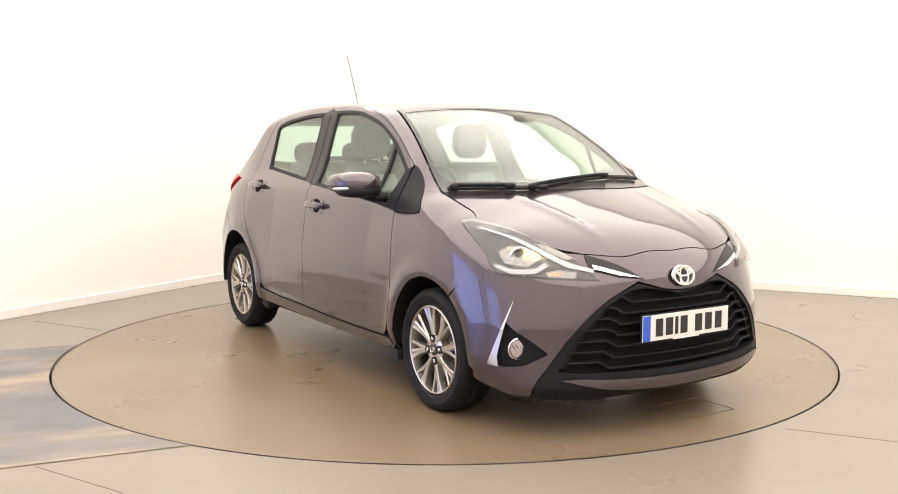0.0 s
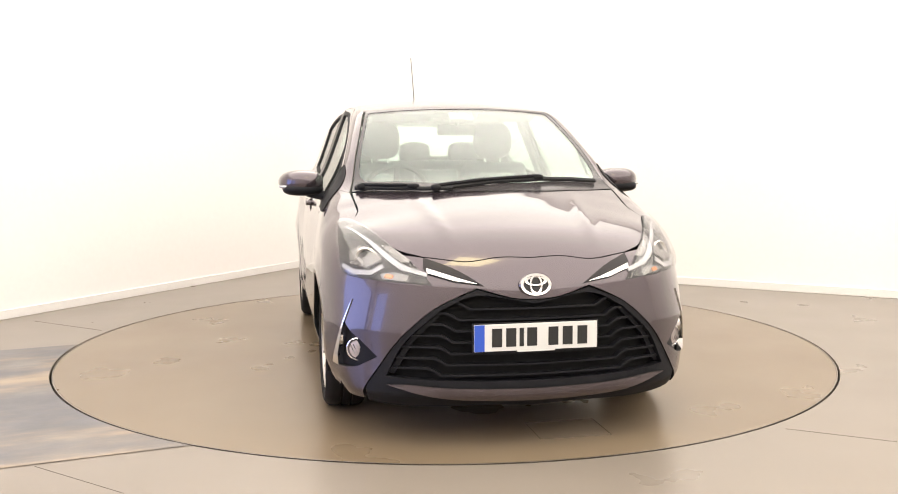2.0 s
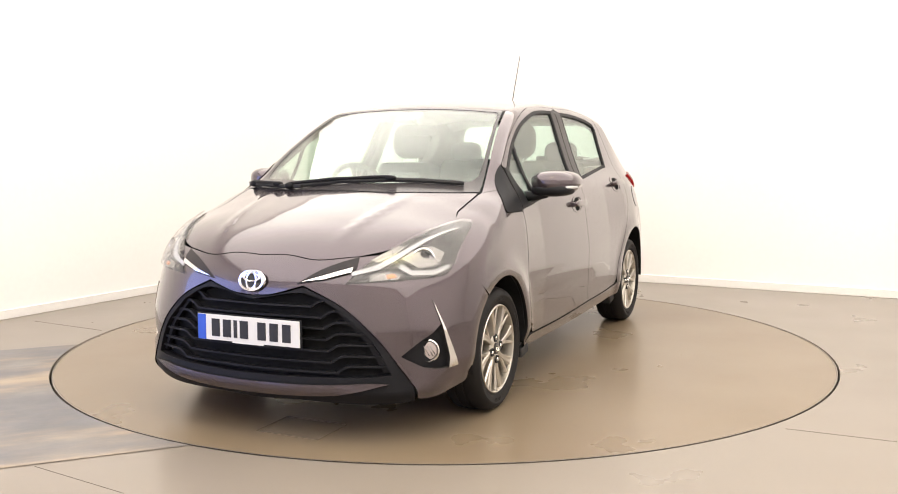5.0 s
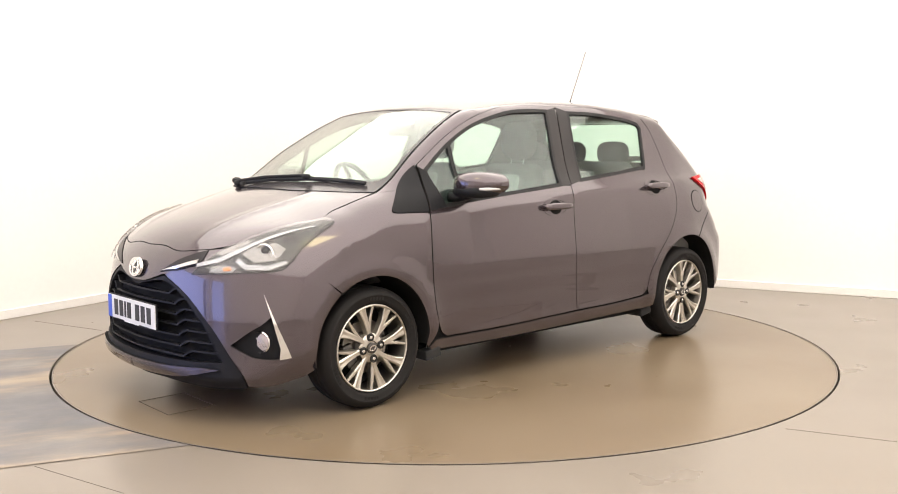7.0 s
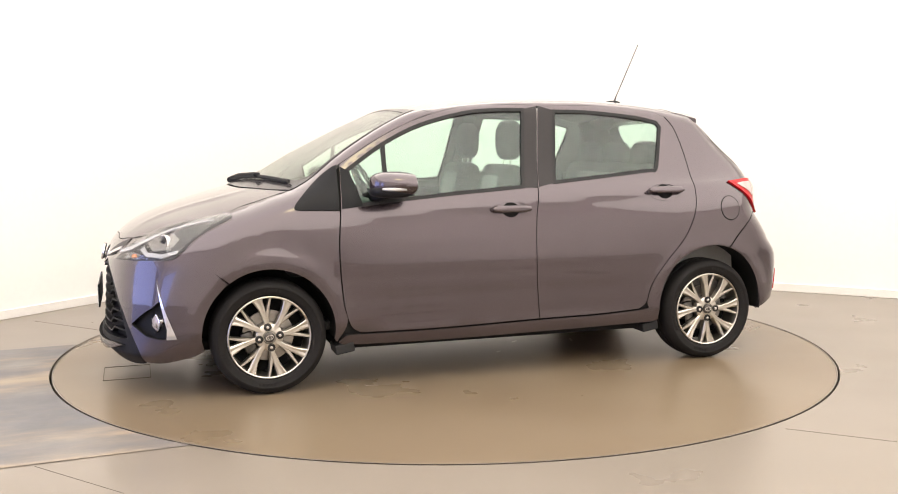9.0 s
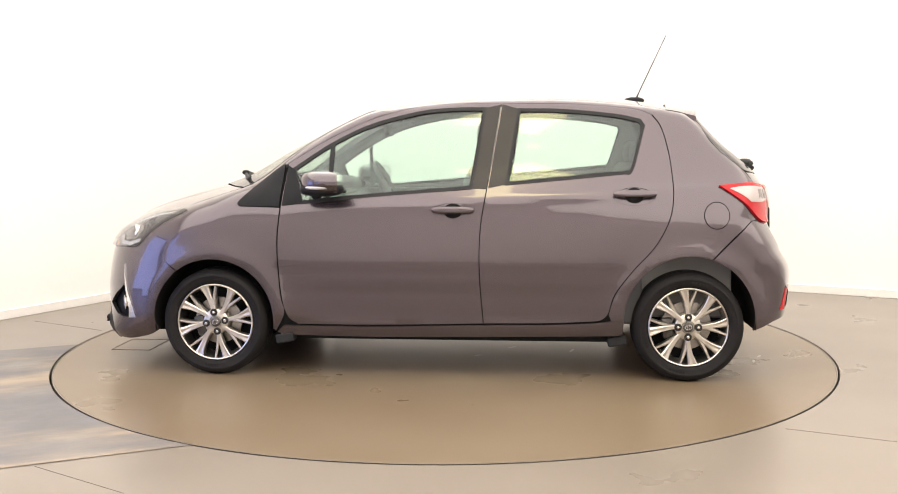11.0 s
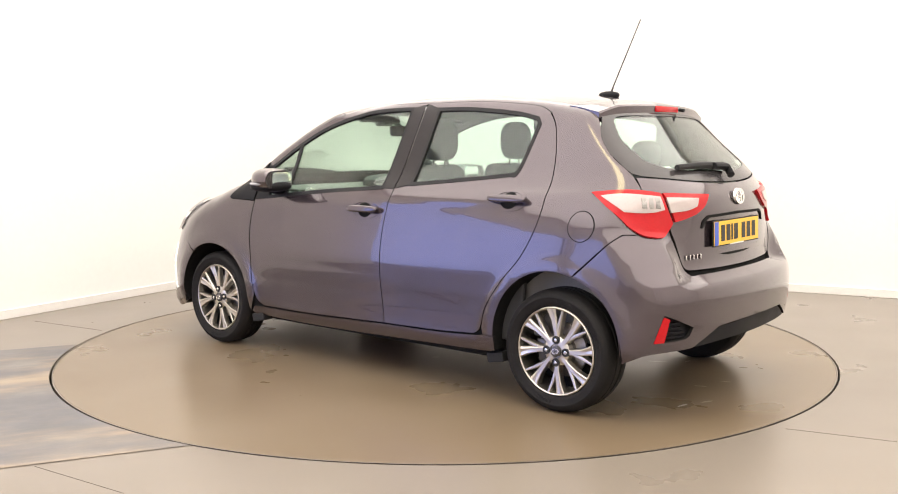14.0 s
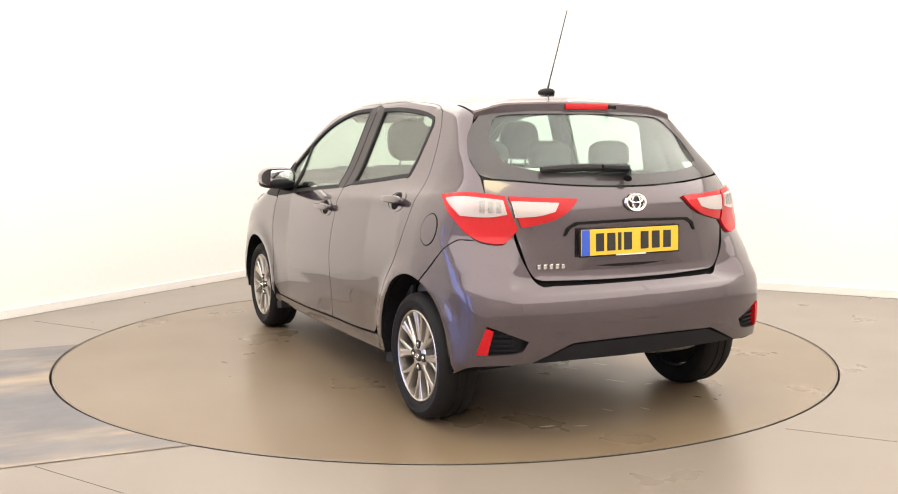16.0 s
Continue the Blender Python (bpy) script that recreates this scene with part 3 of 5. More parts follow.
for x, y, a, long in ((-1.71, 0.01, 20, 0.07), (-1.8, 0.4, 75, 0.08), (-1.86, 0.27, 60, 0.08), (-1.77, -0.16, 15, 0.06), (-0.42, 0.11, 40, 0.07), (-0.78, 0.18, 70, 0.1), (-0.22, 0.35, 35, 0.06), (-1.41, -0.47, 80, 0.06), (-0.93, -0.51, 25, 0.12), (-0.94, -0.31, 30, 0.1), (-1.28, -0.36, 25, 0.14)):
    bm = bmesh.new()
    n = 9
    ring = [bm.verts.new((x + math.cos(radians(a)) * long / 2 * math.cos(k / n * math.tau) * (0.7 + 0.3 * random.random()) - math.sin(radians(a)) * 0.008 * math.sin(k / n * math.tau),
                          y + math.sin(radians(a)) * long / 2 * math.cos(k / n * math.tau) + math.cos(radians(a)) * 0.008 * math.sin(k / n * math.tau) * (0.5 + random.random()), 0.0015)) for k in range(n)]
    bm.faces.new(ring)
    part("scuff_mark", bm, PALE, table)
# ---- the car ----
car = tagged(new("car"), "mauve-grey metallic five-door hatchback car on the turntable", "car")
BODY = [PAINT, LINER]

# outlines of the side, (x, z)
WINDOW_F = path([(0.70, 0.914)], [(0.752, 1.085)], [(0.552, 1.217), (0.337, 1.318), (0.08, 1.384), (-0.10, 1.401), (-0.262, 1.403)], [(-0.196, 0.992)], [(0.208, 0.962), (0.534, 0.932), (0.70, 0.914)])
WINDOW_R = path([(-0.452, 1.397)], [(-0.68, 1.392), (-0.95, 1.366), (-1.085, 1.338)], [(-1.103, 1.312)], [(-1.04, 1.09), (-1.0, 1.07)], [(-0.71, 1.042), (-0.391, 1.013)])
DOOR_F = path([(0.81, 0.89)], [(0.824, 0.69), (0.808, 0.433), (0.774, 0.307), (0.722, 0.264)], [(0.326, 0.263), (-0.268, 0.278)], [(-0.247, 0.541), (-0.251, 0.78), (-0.284, 0.993)], [(-0.356, 1.434)],
              [(-0.1, 1.434), (0.1, 1.418), (0.34, 1.357), (0.56, 1.257), (0.79, 1.118)])
DOOR_R = path([(-0.356, 1.434)], [(-0.284, 0.993)], [(-0.251, 0.78), (-0.247, 0.541), (-0.268, 0.278)], [(-0.622, 0.283), (-0.872, 0.297)], [(-0.915, 0.334), (-0.948, 0.438), (-1.042, 0.569), (-1.152, 0.693), (-1.225, 0.834), (-1.247, 0.972), (-1.238, 1.139), (-1.201, 1.296), (-1.15, 1.372)],
              [(-1.05, 1.405), (-0.731, 1.432), (-0.356, 1.434)])


def arch(hub, z, r, a0, a1, n=9):
    return [(hub + r * math.cos(radians(a0 + (a1 - a0) * i / n)), z + r * math.sin(radians(a0 + (a1 - a0) * i / n))) for i in range(n + 1)]


def on_side(points):
    """Side-view points as points of the body's left side."""
    P = np.array([(x, 1.2, z) for x, z in points])
    return [tuple(p) for p in onto(P, np.array([0, -1.0, 0]))]


def pair(name, data, mats, label="", parent=None):
    """The same piece on both sides of the car."""
    return skin(name, data, mats, parent or car, label), skin(name, mirrored(data), mats, parent or car, label)


# seam backing behind the panels, open at windows and wheels
back = path([(1.0, 0.9)], [(0.82, 1.09), (0.56, 1.25), (0.34, 1.35), (0.1, 1.41), (-0.36, 1.425), (-0.9, 1.415), (-1.15, 1.37)], [(-1.3, 1.3), (-1.45, 1.0)], [(-1.45, 0.66)], arch(-1.332, 0.305, 0.34, 105, 0), [(-0.98, 0.23)], [(0.84, 0.21)], arch(1.178, 0.287, 0.335, 165, 80), [(1.25, 0.85)])
pair("seam_backing", shell(back, (90, 0), -0.013, 0.006, 0.06, [shift(WINDOW_F, 0.006), shift(WINDOW_R, 0.006)], 0), [LINER, TRIM])

# doors
for name, outline, hole in (("front_door", DOOR_F, WINDOW_F), ("rear_door", DOOR_R, WINDOW_R)):
    doors = pair(name, shell(outline, (90, 0), 0, 0.012, 0.035, [hole]), [PAINT, LINER])
    rubber = shell(shift(hole, 0.011), (90, 0), 0.003, 0.016, 0.05, [shift(hole, -0.007)], 0)
    glass = shell(shift(hole, 0.004), (90, 0), -0.006, 0.004, 0.03, (), 0)
    for door, flip in zip(doors, (False, True)):
        g = mirrored if flip else (lambda d: d)
        skin("window_seal", g(rubber), [RUBBER, RUBBER], door)
        skin("window_glass", g(glass), [GLASS, GLASS], door, "green-tinted side window glass")
        if name == "front_door":
            skin("pillar_cover", g(shell(path([(-0.204, 0.985)], [(-0.2835, 0.981)], [(-0.3535, 1.428)], [(-0.27, 1.412)]), (90, 0), 0.003, 0.008, 0.05)), [GLOSS_BLACK, RUBBER], door)
            skin("sail_panel", g(shell(path([(0.806, 0.892)], [(0.79, 1.106)], [(0.745, 1.083)], [(0.69, 0.905)]), (90, 0), 0.004, 0.01, 0.05)), [PLASTIC, RUBBER], door)
            skin("window_bar", g(shell(path([(0.566, 1.216)], [(0.574, 0.926)], [(0.546, 0.928)], [(0.538, 1.222)]), (90, 0), 0.002, 0.01, 0.05)), [RUBBER, RUBBER], door)
            hx, hz = -0.107, 0.873
        else:
            skin("pillar_cover", g(shell(path([(-0.287, 0.985)], [(-0.383, 1.006)], [(-0.445, 1.407)], [(-0.3585, 1.43)]), (90, 0), 0.003, 0.008, 0.05)), [GLOSS_BLACK, RUBBER], door)
            hx, hz = -1.047, 0.953
        # handle: a bowed grip over an oval cup
        side = -1 if flip else 1
        skin("handle_cup", g(shell(ring_of(hx, hz - 0.003, 0.105, 0.05), (90, 0), 0.002, 0.006, 0.02, [ring_of(hx, hz - 0.003, 0.093, 0.041)], 0)), [PAINT, PAINT], door)
        # shade inside the cup, laid on the surface as a dark oval
        skin("cup_shade", g(shell(ring_of(hx, hz - 0.003, 0.05, 0.039), (90, 0), 0.001, 0.004, 0.02, (), 0)), [LINER, LINER], door)
        at = on_side([(hx, hz)])[0]
        lean = math.degrees(math.asin(float(form_normal(np.array([at]))[0][2])))
        bm = bmesh.new()
        blob(bm, (0, 0.028, 0), (0.112, 0.013, 0.019), pose(at[0], at[1] * side, at[2], lean * side, 0, 0) @ Matrix.Diagonal((1, side, 1, 1)), 3.2, 28, 10)
        for end in (-0.095, 0.095):
            blob(bm, (end, 0.012, 0), (0.014, 0.02, 0.014), pose(at[0], at[1] * side, at[2], lean * side, 0, 0) @ Matrix.Diagonal((1, side, 1, 1)), 3, 12, 8)
        part("door_handle", bm, PAINT, door, smooth=True)

# black corner pieces ahead of the doors
pair("corner_trim", shell(path([(1.01, 0.89)], [(1.04, 0.897), (1.035, 0.922), (0.955, 1.0), (0.86, 1.08), (0.803, 1.116)], [(0.815, 0.888)]), (90, 0), 0.004, 0.012, 0.03), [PLASTIC, LINER])

# wings
wing = path([(1.052, 0.672, 0.985)], [(1.17, 0.664, 0.945), (1.29, 0.658, 0.903)], [(1.40, 0.693, 0.868)], [(1.50, 0.70, 0.82), (1.60, 0.70, 0.76)], on_side([(1.56, 0.695)]), on_side([(1.372, 0.552)]), on_side(arch(1.178, 0.287, 0.325, 52, 188, 12)),
            on_side([(0.842, 0.225)]), on_side([(0.79, 0.33), (0.811, 0.433), (0.827, 0.69), (0.813, 0.886)]), on_side([(1.022, 0.892)]), on_side([(0.947, 0.995)]))
pair("front_wing", shell(wing, (75, 25), 0, 0.02, 0.035, (), 0.0017), BODY, "mauve-grey front wing over the wheel")
quarter = path(on_side([(-1.15, 1.375)]), on_side([(-1.201, 1.296), (-1.238, 1.139), (-1.247, 0.972), (-1.225, 0.834), (-1.152, 0.693), (-1.042, 0.569), (-0.95, 0.44), (-0.918, 0.334)]), on_side([(-0.93, 0.30)]), on_side([(-1.0, 0.297)]),
               on_side(arch(-1.332, 0.305, 0.335, 0, 108, 10)), [(-1.531, 0.822, 0.717), (-1.634, 0.752, 0.811)], [(-1.70, 0.66, 0.80)], [(-1.765, 0.56, 0.86)], [(-1.73, 0.60, 0.94), (-1.684, 0.655, 1.005)],
               [(-1.632, 0.648, 1.076)], [(-1.505, 0.642, 1.185), (-1.385, 0.545, 1.352)], [(-1.31, 0.552, 1.37)], [(-1.235, 0.552, 1.388)])
FUEL = [tuple(p) for p in on_side([tuple(q) for q in ring_of(-1.462, 0.85, 0.062, 0.066)])]
quarters = pair("rear_quarter", shell(quarter, (112, 12), 0, 0.02, 0.035), BODY, "mauve-grey rear quarter panel")
fuel = shell(np.array(FUEL), (90, 0), 0.0025, 0.004, 0.02, (), 0)
edge = shell(shift(ring_of(-1.462, 0.85, 0.062, 0.066), 0.004), (90, 0), 0.001, 0.004, 0.02, (), 0)
skin("fuel_flap_joint", edge, [LINER, LINER], quarters[0])
skin("fuel_flap", fuel, [PAINT, LINER], quarters[0], "round fuel filler flap")
pair("sill", shell(path([(0.838, 0.222)], [(0.80, 0.258)], [(0.326, 0.258), (-0.268, 0.273), (-0.622, 0.278), (-0.872, 0.291)], [(-0.93, 0.302)], [(-1.0, 0.297)], [(-0.995, 0.225)], [(-0.872, 0.213), (-0.315, 0.202), (0.33, 0.194), (0.80, 0.20)]), (90, 0), 0, 0.02, 0.04), BODY)

# roof, pillars, spoiler
EDGE = [(0.25, 1.384), (0.1, 1.418), (-0.1, 1.434), (-0.356, 1.434), (-0.731, 1.432), (-1.05, 1.405), (-1.15, 1.372)]
skin("roof", shell(path([(0.372, 0, 1.42)], [(0.365, 0.3, 1.41), (0.338, 0.518, 1.39)], on_side(EDGE[:1]), on_side(EDGE[1:]), [(-1.235, 0.552, 1.385)], [(-1.24, 0.4, 1.42), (-1.265, 0.2, 1.43), (-1.275, 0, 1.44)]), (0, 90), 0, 0.03, 0.04, (), 0.002, True), [PAINT, TRIM], car, "mauve-grey curved roof")
pair("windscreen_pillar", shell(path([(0.338, 0.522, 1.39)], [(0.60, 0.574, 1.28), (0.85, 0.632, 1.13), (1.048, 0.674, 0.985)], on_side([(0.947, 0.995)]), on_side([(0.858, 1.078), (0.79, 1.118), (0.56, 1.257), (0.34, 1.357), (0.25, 1.384)])), (40, 65), 0, 0.025, 0.03, (), 0.002), [PAINT, TRIM])
# spoiler: a blade lofted across the car
bm = bmesh.new()
rows = []
for k in range(25):
    y = -0.548 + 1.096 * k / 24
    xr, zr = -1.452 + 0.2 * y * y, 1.41 - 0.07 * y * y - 0.02 * max(abs(y) - 0.42, 0) / 0.1
    front = -1.278 + 0.16 * y * y
    tops = onto(np.array([(front + (xr + 0.05 - front) * u, y, 1.75) for u in (0, 0.3, 0.6, 0.85)]), np.array([0, 0, -1.0]))
    zr = min(zr, float(tops[-1][2]) + 0.006)
    prof = [tuple(p + np.array([0, 0, 0.002 + 0.003 * i * (1 - abs(y) / 0.56)])) for i, p in enumerate(tops)] + [(xr + 0.006, y, zr + 0.002), (xr, y, zr - 0.006), (xr + 0.004, y, zr - 0.046), (xr + 0.012, y, zr - 0.052), (xr + 0.08, y, zr - 0.045), (front, y, float(tops[0][2]) - 0.03)]
    rows.append([bm.verts.new(p) for p in prof])
for r1, r2 in zip(rows, rows[1:]):
    for i in range(len(r1)):
        bm.faces.new((r1[i], r1[(i + 1) % len(r1)], r2[(i + 1) % len(r1)], r2[i]))
bm.faces.new(rows[0])
bm.faces.new(rows[-1][::-1])
spoiler = part("spoiler", bm, PAINT, car, "roof spoiler over the rear window", True)
bm = bmesh.new()
box(bm, (0.02, 0.24, 0.03), pose(-1.446, -0.015, 1.389, 0, 4, 0), 0.005)
part("brake_lamp", bm, RED, spoiler, "red high brake lamp", True)
bm = bmesh.new()
rod(bm, [(-1.45, -0.155, 1.39), (-1.478, -0.155, 1.386)], 0.009)
part("washer_nozzle", bm, PLASTIC, spoiler)

# bonnet, bumpers
skin("bonnet", shell(path([(1.884, 0, 0.75)], [(1.874, 0.134, 0.754), (1.868, 0.276, 0.738), (1.806, 0.442, 0.755)], [(1.73, 0.536, 0.775), (1.62, 0.599, 0.814), (1.505, 0.644, 0.848), (1.378, 0.695, 0.877)], [(1.285, 0.655, 0.907), (1.15, 0.66, 0.955), (1.058, 0.662, 0.985)],
                          [(1.16, 0.5, 1.0), (1.265, 0.25, 1.0), (1.29, 0, 0.99)]), (0, 75), 0, 0.02, 0.035, (), 0.0018, True), BODY, car, "mauve-grey bonnet with two raised creases")
GRILLE_EDGE = [(1.78, 0.67, 0.218), (1.83, 0.63, 0.306), (1.87, 0.55, 0.424), (1.907, 0.41, 0.55), (1.932, 0.24, 0.632)]
FOG = path([(1.667, 0.733, 0.47)], [(1.64, 0.757, 0.38), (1.612, 0.778, 0.297)], [(1.68, 0.745, 0.287), (1.745, 0.703, 0.295)], [(1.815, 0.635, 0.345)], [(1.765, 0.683, 0.395), (1.71, 0.71, 0.43)])
bumper = skin("front_bumper", shell(path([(1.884, 0, 0.748)], [(1.874, 0.134, 0.752), (1.868, 0.276, 0.736), (1.806, 0.442, 0.752)], [(1.72, 0.57, 0.755), (1.60, 0.69, 0.745), (1.54, 0.765, 0.702)], on_side([(1.376, 0.548)]), on_side([(1.445, 0.47), (1.49, 0.38), (1.504, 0.287), (1.49, 0.222)]),
                                    [(1.56, 0.775, 0.188), (1.66, 0.72, 0.172), (1.755, 0.672, 0.172)], GRILLE_EDGE, [(1.95, 0.1, 0.592), (1.957, 0, 0.583)]), (38, 0), 0, 0.02, 0.03, [FOG], 0.0025, True), BODY, car, "mauve-grey front bumper around the grille")
grille_data = shell(path([(1.955, 0, 0.581), (1.95, 0.1, 0.59), (1.934, 0.24, 0.628)], GRILLE_EDGE[::-1][1:], [(1.762, 0.668, 0.152)], [(1.87, 0.44, 0.132), (1.935, 0.2, 0.13), (1.925, 0, 0.13)],
                         [(1.97, 0, 0.252)], [(1.965, 0.2, 0.254), (1.90, 0.48, 0.26), (1.85, 0.606, 0.27)], [(1.875, 0.53, 0.41), (1.91, 0.39, 0.54)], [(1.94, 0.24, 0.603), (1.955, 0, 0.565)]), (25, 0), -0.004, 0.05, 0.03, (), 0.001, True)
grille = skin("grille", grille_data, [PLASTIC, PLASTIC], car, "black trapezoid grille with wavy bars")
skin("grille_back", shell(path([(1.955, 0, 0.57)], [(1.93, 0.30, 0.615)], [(1.86, 0.56, 0.40)], [(1.82, 0.635, 0.24)], [(1.955, 0, 0.2)]), (10, 0), -0.055, 0.004, 0.05, (), 0, True), [LINER, LINER], grille)
for z, kink, reach in ((0.552, 0.27, 0.36), (0.508, 0.315, 0.42), (0.462, 0.33, 0.475), (0.415, 0.34, 0.52), (0.368, 0.35, 0.555), (0.322, 0.365, 0.58), (0.28, 0.39, 0.6)):
    slat = path([(0, z)], [(kink, z)], [(kink + 0.03, z + 0.02), (kink + 0.055, z + 0.029)], [(reach, z + 0.027)], [(reach, z + 0.019)], [(kink + 0.058, z + 0.02)], [(kink + 0.034, z + 0.011), (kink + 0.004, z - 0.008)], [(0, z - 0.008)])
    skin("grille_bar", shell(slat, (0, 0), -0.014, 0.03, 0.04, (), 0, True), [PLASTIC, PLASTIC], grille)
for s, d in enumerate((shell(path([(0.40, 0.54)], [(0.53, 0.41)], [(0.605, 0.28)], [(0.58, 0.28)], [(0.505, 0.41)], [(0.38, 0.535)]), (0, 0), -0.024, 0.02, 0.04, (), 0),)):
    pair("grille_web", d, [PLASTIC, PLASTIC], "", grille)
skin("bumper_lip", shell(path([(0, 0.222)], [(0.3, 0.226), (0.52, 0.24)], [(0.6, 0.236)], [(0.44, 0.198), (0.2, 0.182), (0, 0.178)]), (0, 0), 0.013, 0.03, 0.03, (), 0, True), BODY, car, "painted lip under the grille")
pair("chrome_strip", shell(path([(1.93, 0.232, 0.648)], [(1.90, 0.33, 0.676), (1.852, 0.435, 0.708)], [(1.862, 0.432, 0.688)], [(1.905, 0.33, 0.66)]), (20, 0), 0.012, 0.014, 0.02, (), 0), [CHROME, CHROME], "bright strip running from lamp to grille", bumper)
pair("strip_shade", shell(path([(1.935, 0.21, 0.64)], [(1.885, 0.33, 0.715), (1.81, 0.44, 0.75)], [(1.85, 0.45, 0.715)], [(1.862, 0.432, 0.684)], [(1.905, 0.33, 0.655)]), (20, 0), 0.003, 0.006, 0.02, (), 0), [GLOSS_BLACK, LINER], "", bumper)
# fog lamps
pair("fog_recess", shell(FOG, (38, 0), -0.03, 0.004, 0.03, (), -0.012), [PLASTIC, LINER], "black fog lamp recess", bumper)
pair("fog_trim", shell(path([(1.69, 0.712, 0.566)], [(1.655, 0.747, 0.43), (1.61, 0.78, 0.293)], [(1.655, 0.757, 0.286)], [(1.648, 0.754, 0.33)], [(1.668, 0.738, 0.44)]), (45, 0), 0.005, 0.03, 0.02, (), 0), [CHROME, CHROME], "bright fog lamp trim blade", bumper)
for side in (1, -1):
    m = Matrix.Translation((1.716, 0.708 * side, 0.357)) @ Euler((0, radians(90), radians(28 * side))).to_matrix().to_4x4()
    bm = bmesh.new()
    turned(bm, [(0.05, -0.03), (0.05, 0.004), (0.045, 0.007), (0.042, 0.002), (0.044, -0.02)], m, 32, True)
    fog = part("fog_lamp", bm, CHROME, bumper, "round fog lamp", True)
    bm = bmesh.new()
    turned(bm, [(0.043, -0.012), (0.038, 0.0), (0.022, 0.006), (0.004, 0.008)], m, 32)
    part("fog_lens", bm, WHITE_LENS, fog, "", True)
    for k in (-0.02, -0.005, 0.01, 0.022):
        bm = bmesh.new()
        box(bm, (0.05, 0.004, 0.004), m @ pose(0, k, 0.006, 0, 0, 30), 0.001, 1)
        part("lens_rib", bm, LAMP_GREY, fog)

# headlamps
HEAD = path([(1.89, 0.415, 0.642)], [(1.83, 0.47, 0.712), (1.73, 0.54, 0.772), (1.505, 0.646, 0.847), (1.37, 0.70, 0.876)], [(1.335, 0.74, 0.862), (1.365, 0.752, 0.842)], [(1.515, 0.753, 0.75), (1.56, 0.75, 0.70)], [(1.634, 0.724, 0.657), (1.795, 0.59, 0.648)])
AIM_H = (48, 12)
hous = shell(HEAD, AIM_H, 0.001, 0.012, 0.025, (), 0.001)
cover = shell(HEAD, AIM_H, 0.016, 0.003, 0.03, (), 0.0035)
guide_top = shell(path([(1.862, 0.432, 0.69)], [(1.79, 0.51, 0.705), (1.73, 0.57, 0.75), (1.60, 0.635, 0.80)], [(1.42, 0.715, 0.842)], [(1.42, 0.718, 0.832)], [(1.60, 0.645, 0.785), (1.73, 0.585, 0.732), (1.79, 0.525, 0.685)], [(1.866, 0.435, 0.674)]), AIM_H, 0.006, 0.008, 0.02, (), 0)
guide_low = shell(path([(1.745, 0.60, 0.715)], [(1.725, 0.635, 0.685)], [(1.66, 0.70, 0.683)], [(1.585, 0.735, 0.70)], [(1.59, 0.738, 0.685)], [(1.665, 0.708, 0.666)], [(1.735, 0.64, 0.668)], [(1.762, 0.595, 0.70)]), AIM_H, 0.006, 0.008, 0.02, (), 0)
bowl = shell(path([(1.735, 0.60, 0.738)], [(1.68, 0.63, 0.775), (1.60, 0.67, 0.77)], [(1.57, 0.705, 0.735)], [(1.62, 0.71, 0.70)], [(1.70, 0.655, 0.692)]), AIM_H, 0.003, 0.006, 0.02, (), 0)
wink = shell(path([(1.835, 0.505, 0.68)], [(1.79, 0.56, 0.685)], [(1.755, 0.605, 0.672)], [(1.775, 0.60, 0.655)], [(1.845, 0.51, 0.655)]), AIM_H, 0.003, 0.005, 0.02, (), 0)
amber = shell(path([(1.80, 0.56, 0.674)], [(1.775, 0.58, 0.674)], [(1.772, 0.59, 0.66)], [(1.80, 0.565, 0.66)]), AIM_H, 0.006, 0.005, 0.02, (), 0)
shine = shell(path([(1.80, 0.49, 0.735)], [(1.70, 0.56, 0.785)], [(1.66, 0.595, 0.782)], [(1.735, 0.56, 0.745)], [(1.78, 0.52, 0.718)]), AIM_H, 0.003, 0.005, 0.02, (), 0)
hoods = pair("headlamp", hous, [LAMP_DARK, LINER], "swept-back headlamp with clear cover and bright light guides")
